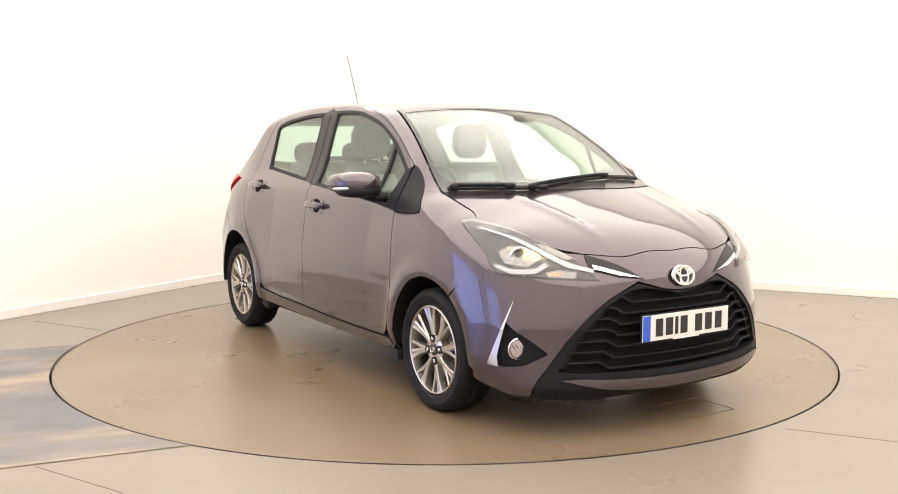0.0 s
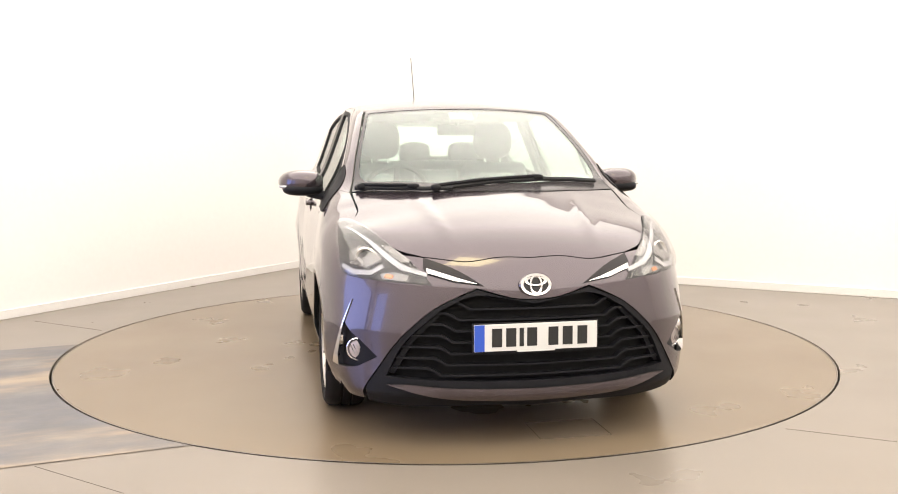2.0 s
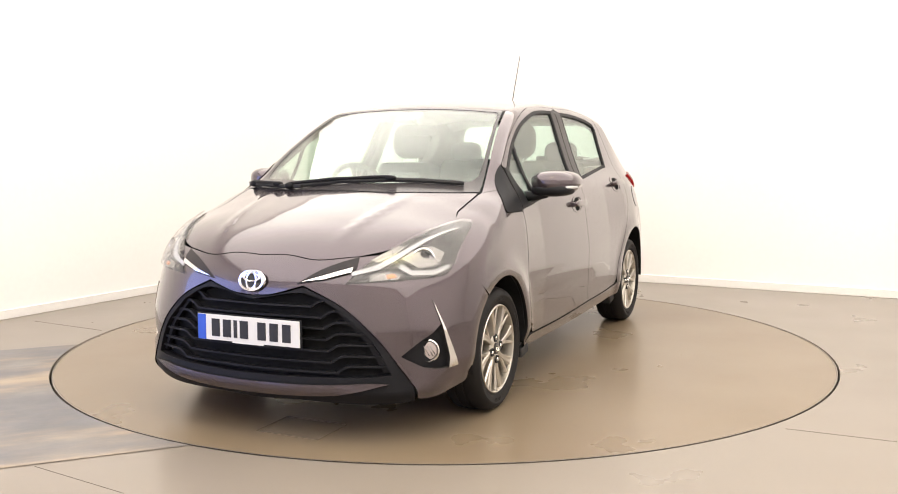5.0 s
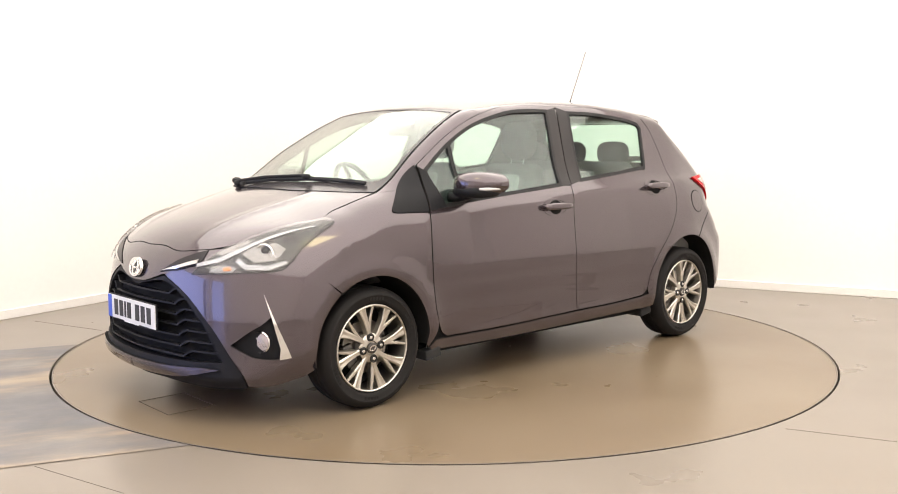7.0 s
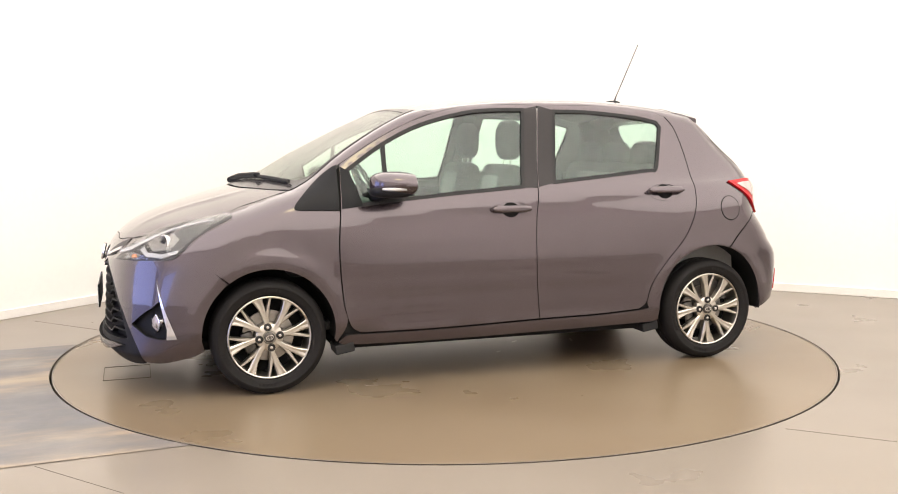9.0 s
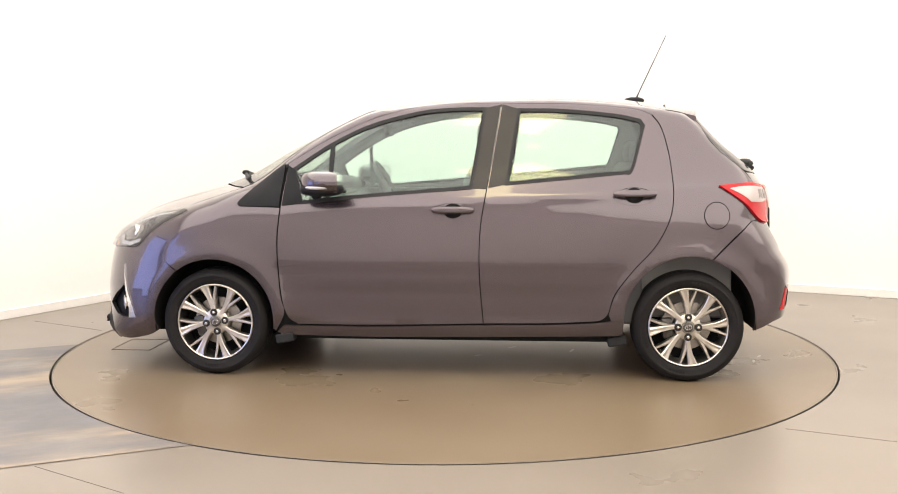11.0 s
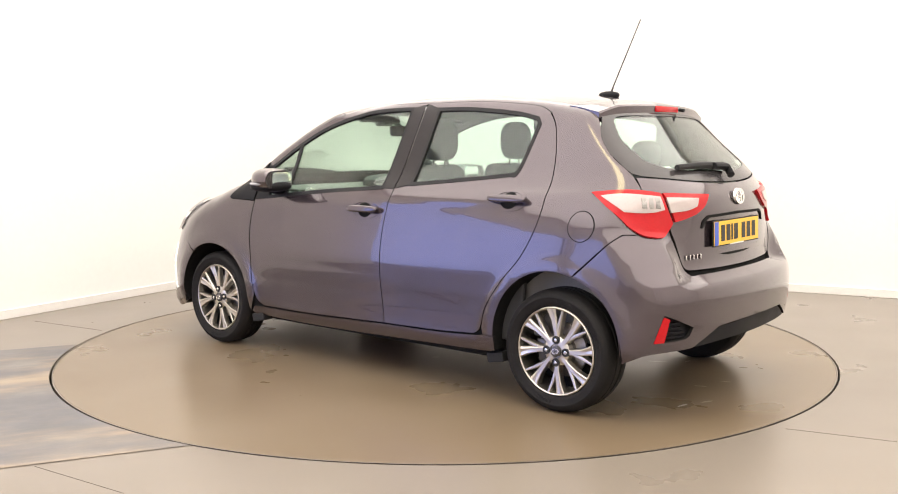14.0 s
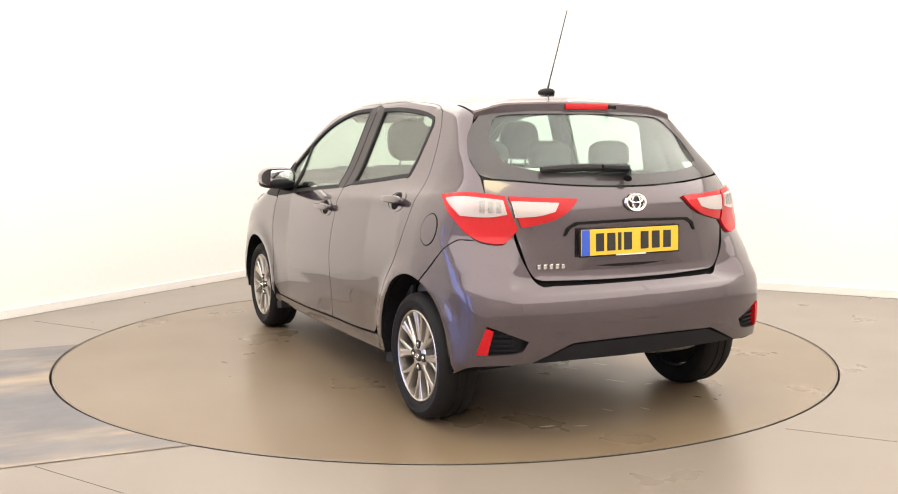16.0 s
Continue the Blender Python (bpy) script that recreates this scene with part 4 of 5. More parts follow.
for lamp, g, side in ((hoods[0], lambda d: d, 1), (hoods[1], mirrored, -1)):
    skin("light_guide", g(guide_top), [LED, LED], lamp)
    skin("light_guide", g(guide_low), [LED, LED], lamp)
    skin("reflector_bowl", g(bowl), [LAMP_GREY, LAMP_GREY], lamp)
    skin("indicator", g(wink), [LAMP_GREY, LAMP_GREY], lamp)
    skin("indicator_bulb", g(amber), [AMBER, AMBER], lamp, "amber indicator bulb")
    skin("upper_reflector", g(shine), [LAMP_GREY, LAMP_GREY], lamp)
    m = Matrix.Translation((1.655, 0.66 * side, 0.732)) @ Euler((0, radians(82), radians(30 * side))).to_matrix().to_4x4()
    bm = bmesh.new()
    turned(bm, [(0.05, -0.03), (0.05, 0.012), (0.045, 0.016), (0.037, 0.01), (0.037, -0.03)], m, 36, True)
    ring = part("projector_ring", bm, CHROME, lamp, "", True)
    bm = bmesh.new()
    turned(bm, [(0.037, -0.01), (0.035, 0.006), (0.026, 0.016), (0.012, 0.021), (0.002, 0.022)], m, 36)
    part("projector_lens", bm, GLOSS_BLACK, ring, "", True)
    skin("lamp_cover", g(cover), [COVER, COVER], lamp, "clear plastic lamp cover").visible_shadow = False

# windscreen
WS = path([(0.378, 0)], [(0.37, 0.3), (0.343, 0.514)], [(0.60, 0.568), (0.85, 0.625), (1.046, 0.664)], [(1.14, 0.52), (1.255, 0.25), (1.282, 0)])
CLEAR = path([(0.425, 0)], [(0.415, 0.3), (0.392, 0.47)], [(0.40, 0.50)], [(0.65, 0.55), (0.88, 0.60), (0.95, 0.6), (0.99, 0.575)], [(1.07, 0.42), (1.165, 0.2), (1.19, 0)])
skin("windscreen", shell(WS, (0, 90), 0.0, 0.005, 0.05, (), 0.003, True), [SCREEN, SCREEN], car, "clear windscreen with yellow-green sheen").visible_shadow = False
skin("screen_border", shell(path([(0.378, 0)], [(0.37, 0.3), (0.343, 0.514)], [(0.60, 0.568), (0.85, 0.625), (1.046, 0.664)], [(1.14, 0.52), (1.255, 0.25), (1.282, 0)],
                                  [(1.19, 0)], [(1.165, 0.2), (1.07, 0.42), (0.99, 0.575)], [(0.95, 0.6), (0.88, 0.604), (0.65, 0.555), (0.41, 0.503)], [(0.40, 0.49)], [(0.405, 0.3), (0.412, 0)]), (0, 90), 0.002, 0.006, 0.03, (), 0.003, True), [FRIT, FRIT], car, "black border of the windscreen")


def above(points, lift):
    P = onto(np.array([(x, y, 1.75) for x, y in points]), np.array([0, 0, -1.0]))
    return [tuple(p) for p in P + form_normal(P) * lift]


def behind(points, lift):
    P = onto(np.array([(-2.2, y, z) for y, z in points]), np.array([1.0, 0, 0]))
    return [tuple(p) for p in P + form_normal(P) * lift]


for arm, blade in (([(1.235, -0.28), (1.21, -0.05), (1.155, 0.2), (1.145, 0.24)], [(1.235, -0.24), (1.20, 0), (1.14, 0.26), (1.09, 0.42), (1.03, 0.575)]),
                   ([(1.06, -0.61), (1.13, -0.5), (1.19, -0.38)], [(1.045, -0.64), (1.115, -0.52), (1.215, -0.33), (1.25, -0.2)])):
    bm = bmesh.new()
    rod(bm, above(blade, 0.016), 0.011, 8)
    wiper = part("wiper", bm, RUBBER, car, "black windscreen wiper", True)
    bm = bmesh.new()
    rod(bm, above(arm, 0.032), 0.009, 8, 0.8)
    blob(bm, above([arm[0]], 0.02)[0], (0.025, 0.025, 0.018), None, 2.4, 14, 8)
    blob(bm, above([arm[-1]], 0.026)[0], (0.02, 0.03, 0.014), None, 2.4, 14, 8)
    part("wiper_arm", bm, PLASTIC, wiper, "", True)

# tailgate and rear window
REAR_GLASS = path([(0, 1.37)], [(0.3, 1.366), (0.52, 1.352)], [(0.60, 1.27), (0.645, 1.17)], [(0.648, 1.09), (0.61, 1.07)], [(0.5, 1.06), (0.33, 1.045), (0.16, 1.036), (0, 1.033)])
gate = skin("tailgate", shell(path([(0, 1.03)], [(0.16, 1.033), (0.33, 1.042), (0.5, 1.057), (0.64, 1.068)], [(0.655, 1.005)], [(0.605, 0.94), (0.562, 0.86)], [(0.541, 0.78), (0.517, 0.70), (0.488, 0.658), (0.455, 0.644)], [(0.2, 0.638), (0, 0.637)]), (180, 0), 0, 0.02, 0.03, (), 0.003, True), BODY, car, "mauve-grey tailgate with plate and badge")
skin("rear_glass", shell(REAR_GLASS, (180, 0), -0.002, 0.004, 0.05, (), 0.003, True), [GLASS, GLASS], gate, "tinted rear window").visible_shadow = False
border = path([(0, 1.37)], [(0.3, 1.366), (0.52, 1.352)], [(0.60, 1.27), (0.645, 1.17)], [(0.648, 1.09), (0.61, 1.07)], [(0.5, 1.06), (0.33, 1.045), (0.16, 1.036), (0, 1.033)],
              [(0, 1.085)], [(0.25, 1.09), (0.44, 1.11), (0.52, 1.14)], [(0.53, 1.23), (0.48, 1.32)], [(0.42, 1.345), (0.2, 1.352), (0, 1.354)])
skin("rear_border", shell(border, (180, 0), 0.001, 0.006, 0.03, (), 0.003, True), [FRIT, FRIT], gate, "black border of the rear window")
bm = bmesh.new()
rod(bm, behind([(0.40, 1.093), (0.2, 1.10), (0, 1.094), (-0.02, 1.088)], 0.022), 0.014, 8, 1.6)
wiper = part("rear_wiper", bm, RUBBER, gate, "black rear wiper", True)
bm = bmesh.new()
rod(bm, behind([(0.12, 1.088), (-0.01, 1.082), (0.02, 1.045)], 0.034), 0.017, 8, 1.1)
part("wiper_arm", bm, PLASTIC, wiper, "", True)
# badges: plain ovals
def badge(parent, at, m, size):
    for i, (rx, ry, dx) in enumerate(((1, 0.70, 0), (0.42, 0.66, 0), (0.72, 0.30, 0.22))):
        bm = bmesh.new()
        ring = [(rx * size * math.cos(a), ry * size * math.sin(a) + dx * size, 0) for a in np.linspace(0, math.tau, 40, endpoint=False)]
        loops = []
        for wide, deep in ((0.76, 0.0), (0.8, 0.008), (0.98, 0.009), (1.04, 0.0)):
            k = wide if i == 0 else 1 - (1 - wide) * 1.4
            loops.append([bm.verts.new(m @ Vector((x * k, (y - dx * size) * k + dx * size, deep))) for x, y, _ in ring])
        for a, b in zip(loops, loops[1:] + loops[:1]):
            for k in range(40):
                bm.faces.new((a[k], a[(k + 1) % 40], b[(k + 1) % 40], b[k]))
        p = part("badge", bm, CHROME, parent, "oval chrome badge", True) if i == 0 else part("badge_oval", bm, CHROME, p0, "", True)
        p0 = p if i == 0 else p0
    return p0


front_badge = badge(bumper, None, Matrix.Translation((1.955, 0, 0.645)) @ Euler((radians(78), 0, radians(90))).to_matrix().to_4x4(), 0.066)
bm = bmesh.new()
turned(bm, [(0.06, -0.006), (0.06, 0.001), (0.002, 0.002)], Matrix.Translation((1.954, 0, 0.645)) @ Euler((radians(78), 0, radians(90))).to_matrix().to_4x4() @ Matrix.Diagonal((1, 0.7, 1, 1)), 40)
part("badge_back", bm, INK, front_badge)
badge(gate, None, Matrix.Translation((-1.845, 0, 0.965)) @ Euler((radians(82), 0, radians(-90))).to_matrix().to_4x4(), 0.056)


def number_plate(parent, m, face, label):
    """A plate with a blue end, its writing as plain bars; m: x along it, y up, z outwards."""
    bm = bmesh.new()
    box(bm, (0.534, 0.122, 0.008), m @ pose(0, 0, -0.003), 0.002)
    holder = part("number_plate", bm, PLASTIC, parent, label)
    bm = bmesh.new()
    box(bm, (0.52, 0.111, 0.005), m @ pose(0, 0, 0.002), 0.0015)
    part("plate_face", bm, face, holder)
    bm = bmesh.new()
    box(bm, (0.042, 0.109, 0.002), m @ pose(-0.238, 0, 0.0048))
    part("plate_band", bm, PLATE_BLUE, holder)
    for x in (-0.165, -0.106, -0.062, -0.018, 0.072, 0.133, 0.196):
        bm = bmesh.new()
        box(bm, (0.042 if x not in (-0.062,) else 0.018, 0.076, 0.002), m @ pose(x, 0, 0.0052))
        part("plate_mark", bm, INK, holder)
    bm = bmesh.new()
    box(bm, (0.16, 0.006, 0.002), m @ pose(0, -0.058, 0.003))
    part("plate_print", bm, STICKER, holder)


number_plate(grille, Matrix.Translation((1.985, -0.005, 0.437)) @ Euler((radians(90), 0, radians(90))).to_matrix().to_4x4(), PLATE_WHITE, "white number plate with plain dark bars")
number_plate(gate, Matrix.Translation((-1.853, 0.028, 0.80)) @ Euler((radians(88), 0, radians(-90))).to_matrix().to_4x4(), PLATE_YELLOW, "yellow number plate with plain dark bars")
# dark raised line put in for the plate alcove's shade, and the grip
skin("alcove_shade", shell(path([(0, 0.895)], [(0.30, 0.888)], [(0.34, 0.865)], [(0.355, 0.83)], [(0.345, 0.83)], [(0.325, 0.86)], [(0.29, 0.877)], [(0, 0.883)]), (180, 0), 0.006, 0.012, 0.03, (), 0, True), [LINER, LINER], gate)
skin("gate_grip", shell(path([(0.20, 0.700)], [(0.06, 0.703), (-0.16, 0.70)], [(-0.05, 0.692), (0.10, 0.691)]), (180, 0), 0.002, 0.004, 0.03, (), 0), [LINER, LINER], gate)
for k in range(5):
    bm = bmesh.new()
    at = behind([(0.465 - 0.027 * k, 0.703)], 0.002)[0]
    box(bm, (0.006, 0.019, 0.022), Matrix.Translation(at) @ pose(0, 0, 0, 0, 0, 14), 0.002)
    part("name_bar", bm, CHROME, gate, "")

# rear bumper
rear_bumper = skin("rear_bumper", shell(path([(-1.885, 0, 0.618)], [(-1.88, 0.22, 0.618), (-1.865, 0.396, 0.62), (-1.842, 0.456, 0.627)], [(-1.818, 0.484, 0.641), (-1.798, 0.515, 0.69), (-1.785, 0.54, 0.74), (-1.774, 0.557, 0.80), (-1.768, 0.565, 0.845)], [(-1.735, 0.61, 0.82)], [(-1.66, 0.72, 0.806)], [(-1.63, 0.755, 0.806), (-1.531, 0.822, 0.712)], on_side([(-1.438, 0.62)]),
                                          on_side(arch(-1.332, 0.305, 0.335, 112, 188, 8)), on_side([(-1.66, 0.25)]), [(-1.767, 0.738, 0.312), (-1.87, 0.55, 0.318)], [(-1.92, 0.37, 0.393)], [(-1.945, 0.2, 0.397), (-1.95, 0, 0.399)]), (142, 0), 0, 0.02, 0.03,
                                         [path([(-1.809, 0.711, 0.478)], [(-1.876, 0.565, 0.412)], [(-1.868, 0.585, 0.378), (-1.85, 0.615, 0.368)], [(-1.779, 0.731, 0.364)])], 0.0025, True), BODY, car, "mauve-grey rear bumper")
skin("rear_valance", shell(path([(-1.95, 0, 0.395)], [(-1.92, 0.36, 0.388)], [(-1.87, 0.54, 0.318)], [(-1.93, 0.3, 0.315), (-1.94, 0, 0.315)]), (170, 0), -0.008, 0.03, 0.03, (), 0, True), [PLASTIC, LINER], rear_bumper, "black plastic valance")
# the shadow in this gap is given as a dark strip
skin("gap_shade_strip", shell(path([(0, 0.69)], [(0.51, 0.69)], [(0.5, 0.585)], [(0, 0.57)]), (180, 0), -0.024, 0.008, 0.02, (), 0, True), [LINER, LINER], rear_bumper, "dark strip put in for the shaded gap above the bumper")
vents = pair("bumper_vent", shell(path([(-1.805, 0.715, 0.48)], [(-1.882, 0.555, 0.41)], [(-1.87, 0.585, 0.372), (-1.85, 0.615, 0.362)], [(-1.775, 0.735, 0.36)]), (142, 0), -0.025, 0.004, 0.03, (), -0.008), [PLASTIC, LINER], "black vent with ribs", rear_bumper)
for vent, g in zip(vents, (lambda d: d, mirrored)):
    for k in range(4):
        z = 0.384 + 0.02 * k
        skin("vent_rib", g(shell(path([(-1.80, 0.70, z)], [(-1.86, 0.60 + 0.012 * k, z - 0.004)], [(-1.86, 0.60 + 0.012 * k, z - 0.012)], [(-1.80, 0.70, z - 0.008)]), (142, 0), -0.012, 0.014, 0.03, (), 0)), [PLASTIC, PLASTIC], vent)
    skin("reflector", g(shell(path([(-1.806, 0.713, 0.474)], [(-1.818, 0.692, 0.462)], [(-1.80, 0.705, 0.364)], [(-1.776, 0.733, 0.362)]), (142, 0), 0.004, 0.03, 0.02, (), 0)), [RED, RED], vent, "red reflector")

# tail lamps
AIM_T = (142, 10)
LOW = path([(-1.478, 0.746, 0.996)], [(-1.60, 0.70, 0.999), (-1.728, 0.585, 0.998)], [(-1.752, 0.57, 0.93), (-1.768, 0.545, 0.862)], [(-1.745, 0.60, 0.795), (-1.722, 0.63, 0.782)], [(-1.69, 0.685, 0.80), (-1.649, 0.74, 0.856)], [(-1.56, 0.745, 0.93)])
lamps = pair("tail_lamp", shell(LOW, AIM_T, 0.012, 0.016, 0.025, (), 0.001), [RED, RED], "red tail lamp with a clear band on the body corner")
white = shell(path([(-1.53, 0.735, 0.972)], [(-1.62, 0.69, 0.978), (-1.722, 0.592, 0.976)], [(-1.738, 0.582, 0.922)], [(-1.70, 0.64, 0.912), (-1.62, 0.72, 0.912)]), AIM_T, 0.015, 0.008, 0.025, (), 0)
tgate = shell(path([(-1.733, 0.575, 0.998)], [(-1.78, 0.44, 0.99), (-1.814, 0.28, 0.982)], [(-1.812, 0.33, 0.93), (-1.80, 0.40, 0.895)], [(-1.785, 0.47, 0.878), (-1.772, 0.533, 0.866)]), (165, 0), 0.012, 0.016, 0.025, (), 0.001)
white2 = shell(path([(-1.74, 0.565, 0.974)], [(-1.775, 0.47, 0.97), (-1.80, 0.37, 0.965)], [(-1.80, 0.39, 0.93)], [(-1.785, 0.46, 0.915), (-1.757, 0.555, 0.91)]), (165, 0), 0.015, 0.008, 0.025, (), 0)
for lamp, g in zip(lamps, (lambda d: d, mirrored)):
    band = skin("clear_band", g(white), [WHITE_LENS, WHITE_LENS], lamp, "clear lens band")
    for dx in (0, 1, 2):
        y0 = 0.665 - 0.026 * dx
        skin("bulb_window", g(shell(path([(-1.66 - 0.02 * dx, y0, 0.967)], [(-1.672 - 0.02 * dx, y0 - 0.017, 0.967)], [(-1.672 - 0.02 * dx, y0 - 0.017, 0.925)], [(-1.66 - 0.02 * dx, y0, 0.925)]), AIM_T, 0.0165, 0.004, 0.03, (), 0)), [LAMP_GREY, LAMP_GREY], lamp)
for side, g in ((1, lambda d: d), (-1, mirrored)):
    lamp = skin("gate_lamp", g(tgate), [RED, RED], gate, "red lamp with clear band on the tailgate")
    skin("clear_band", g(white2), [WHITE_LENS, WHITE_LENS], lamp, "clear lens band")

# door mirrors
for side in (1, -1):
    F = Matrix.Diagonal((1, side, 1, 1))
    bm = bmesh.new()
    blob(bm, (0.565, 0.885, 1.022), (0.115, 0.118, 0.062), None, 2.7, 32, 18)
    for v in bm.verts:
        out = (v.co.y - 0.885) / 0.118
        v.co.z += -0.010 * max(out, 0) ** 2 * (1 if v.co.z > 1.02 else -0.6)
        v.co.x -= 0.055 * max(out, 0) ** 1.5 - 0.0
        if v.co.x < 0.485:
            v.co.x = 0.485 - 0.02 * max(out, 0)
    bmesh.ops.transform(bm, matrix=F, verts=bm.verts[:])
    mirror = part("door_mirror", bm, PAINT, car, "painted door mirror with white repeater lens", True)
    bm = bmesh.new()
    blob(bm, (0.568, 0.875, 0.985), (0.112, 0.108, 0.036), F, 2.6, 30, 12)
    part("mirror_base", bm, PLASTIC, mirror, "black lower mirror shell", True)
    bm = bmesh.new()
    rod(bm, [(0.63, 0.74, 0.95), (0.61, 0.79, 0.952), (0.59, 0.85, 0.965)], 0.026, 10, 0.9)
    bmesh.ops.transform(bm, matrix=F, verts=bm.verts[:])
    part("mirror_arm", bm, PLASTIC, mirror, "", True)
    bm = bmesh.new()
    blob(bm, (0.482, 0.885, 1.018), (0.007, 0.09, 0.047), F, 4, 28, 8)
    part("mirror_glass", bm, MIRROR, mirror, "", True)
    bm = bmesh.new()
    blob(bm, (0.56, 0.95, 0.998), (0.08, 0.05, 0.012), F @ pose(0, 0, 0), 2.6, 24, 8)
    part("repeater", bm, LED, mirror, "white indicator repeater", True)

# aerial
bm = bmesh.new()
blob(bm, (-1.125, 0, 1.470), (0.06, 0.03, 0.022), None, 2.3, 24, 10)
aerial = part("aerial_base", bm, PLASTIC, car, "black aerial foot on the roof", True)
bm = bmesh.new()
rod(bm, [(-1.135, 0, 1.475), (-1.15, 0, 1.515)], 0.007, 10, 0.6)
rod(bm, [(-1.15, 0, 1.515), (-1.302, 0, 1.847)], 0.0036, 6, 0.8)
part("aerial_mast", bm, DASH, aerial, "thin black mast")

# ---- wheels ----
def wheel_at(x, side):
    """A tyre on an eight-spoke alloy rim; local z points outwards."""
    w = new("wheel")
    w.parent = car
    w.matrix_basis = Matrix.Translation((x, 0.815 * side, 0.268)) @ Euler((radians(-90 * side), 0, 0)).to_matrix().to_4x4() @ pose(0, 0, 0, 0, 0, 17 if x > 0 else 8)
    for name, me, label in WHEEL:
        p = part(name, me, None, w, label)
    return w


def wheel_meshes():
    made = []
    def keep(name, bm, mat, label="", sharp=38):
        me = bpy.data.meshes.new(name)
        bmesh.ops.recalc_face_normals(bm, faces=bm.faces[:])
        bm.to_mesh(me)
        bm.free()
        me.materials.append(mat)
        me.polygons.foreach_set("use_smooth", [True] * len(me.polygons))
        me.set_sharp_from_angle(angle=radians(sharp))
        made.append((name, me, label))
    bm = bmesh.new()
    turned(bm, [(0.2, -0.165), (0.235, -0.178), (0.27, -0.175), (0.284, -0.16), (0.2885, -0.13), (0.2885, -0.115), (0.283, -0.112), (0.283, -0.104), (0.2885, -0.101), (0.2885, -0.072), (0.283, -0.069), (0.283, -0.061), (0.2885, -0.058), (0.288, -0.04),
                (0.284, -0.018), (0.275, -0.002), (0.262, 0.006), (0.259, 0.0085), (0.25, 0.0095), (0.247, 0.0075), (0.228, 0.006), (0.213, -0.001), (0.207, -0.012), (0.202, -0.02)], Matrix(), 72, True)
    # sidewall lettering band as low ribs
    for k in range(6):
        for j in range(5):
            a = k * 60 + j * 4.4
            if k % 3 != 2:
                box(bm, (0.014, 0.011, 0.002), pose(0, 0, 0, 0, 0, a) @ pose(0.236, 0, 0.0068), 0.0)
    keep("tyre", bm, TYRE, "black tyre with moulded sidewall")
    bm = bmesh.new()
    turned(bm, [(0.209, -0.016), (0.207, -0.003), (0.203, 0.0), (0.198, -0.003), (0.194, -0.03), (0.19, -0.13), (0.2, -0.165), (0.205, -0.165), (0.2, -0.13), (0.205, -0.03)], Matrix(), 64, True)
    keep("rim", bm, ALLOY, "silver alloy rim edge")
    # eight forked spokes: a broad arm and a thin pointed one from one root
    for k in range(8):
        for thin in (False, True):
            bm = bmesh.new()
            a0, a1 = k * 45 - 8, k * 45 - (19 if thin else 0)
            prev = None
            stations = ((0.035, 0, 0.013, -0.014), (0.085, 0.12, 0.0125, -0.012), (0.14, 0.6, 0.0145, -0.009), (0.18, 0.9, 0.02, -0.006), (0.2, 1, 0.026, -0.004))
            if thin:
                stations = ((0.07, 0.05, 0.01, -0.016), (0.1, 0.3, 0.0105, -0.015), (0.15, 0.72, 0.0085, -0.012), (0.2, 1, 0.006, -0.007))
            for r, f, w, h in stations:
                a = radians(a0 + (a1 - a0) * f)
                c, t = Vector((math.cos(a), math.sin(a), 0)) * r, Vector((-math.sin(a), math.cos(a), 0))
                up = Vector((0, 0, 1))
                dip = 0.0035 if not thin and r > 0.1 else -0.001
                ring = [bm.verts.new(q) for q in (c + t * w * 1.2 + up * (h - 0.032), c + t * w + up * (h - 0.003), c + t * w * 0.75 + up * h, c + t * w * 0.1 + up * (h - dip), c - t * w * 0.55 + up * (h - dip * 0.4), c - t * w + up * (h - 0.006), c - t * w * 1.2 + up * (h - 0.032))]
                if prev:
                    for i in range(7):
                        bm.faces.new((prev[i], prev[(i + 1) % 7], ring[(i + 1) % 7], ring[i]))
                else:
                    bm.faces.new(ring[::-1])
                prev = ring
            bm.faces.new(prev)
            keep("spoke" if not thin else "side_spoke", bm, ALLOY, "", 20)
    bm = bmesh.new()
    turned(bm, [(0.07, -0.05), (0.068, -0.02), (0.06, -0.014), (0.034, -0.012), (0.03, -0.016), (0.002, -0.016)], Matrix(), 48)
    keep("hub", bm, ALLOY)
    bm = bmesh.new()
    turned(bm, [(0.027, -0.016), (0.026, -0.007), (0.021, -0.005), (0.002, -0.004)], Matrix(), 32)
    keep("hub_cap", bm, ALLOY_DARK, "round dark hub cap")
    bm = bmesh.new()
    for rx, ry in ((0.019, 0.013), (0.008, 0.0125)):
        loops = [[bm.verts.new((rx * q * math.cos(i / 24 * math.tau), ry * q * math.sin(i / 24 * math.tau), z)) for i in range(24)] for q, z in ((0.75, -0.004), (0.8, -0.002), (1.0, -0.002), (1.05, -0.004))]
        for l1, l2 in zip(loops, loops[1:] + loops[:1]):
            for i in range(24):
                bm.faces.new((l1[i], l1[(i + 1) % 24], l2[(i + 1) % 24], l2[i]))
    keep("hub_badge", bm, CHROME)
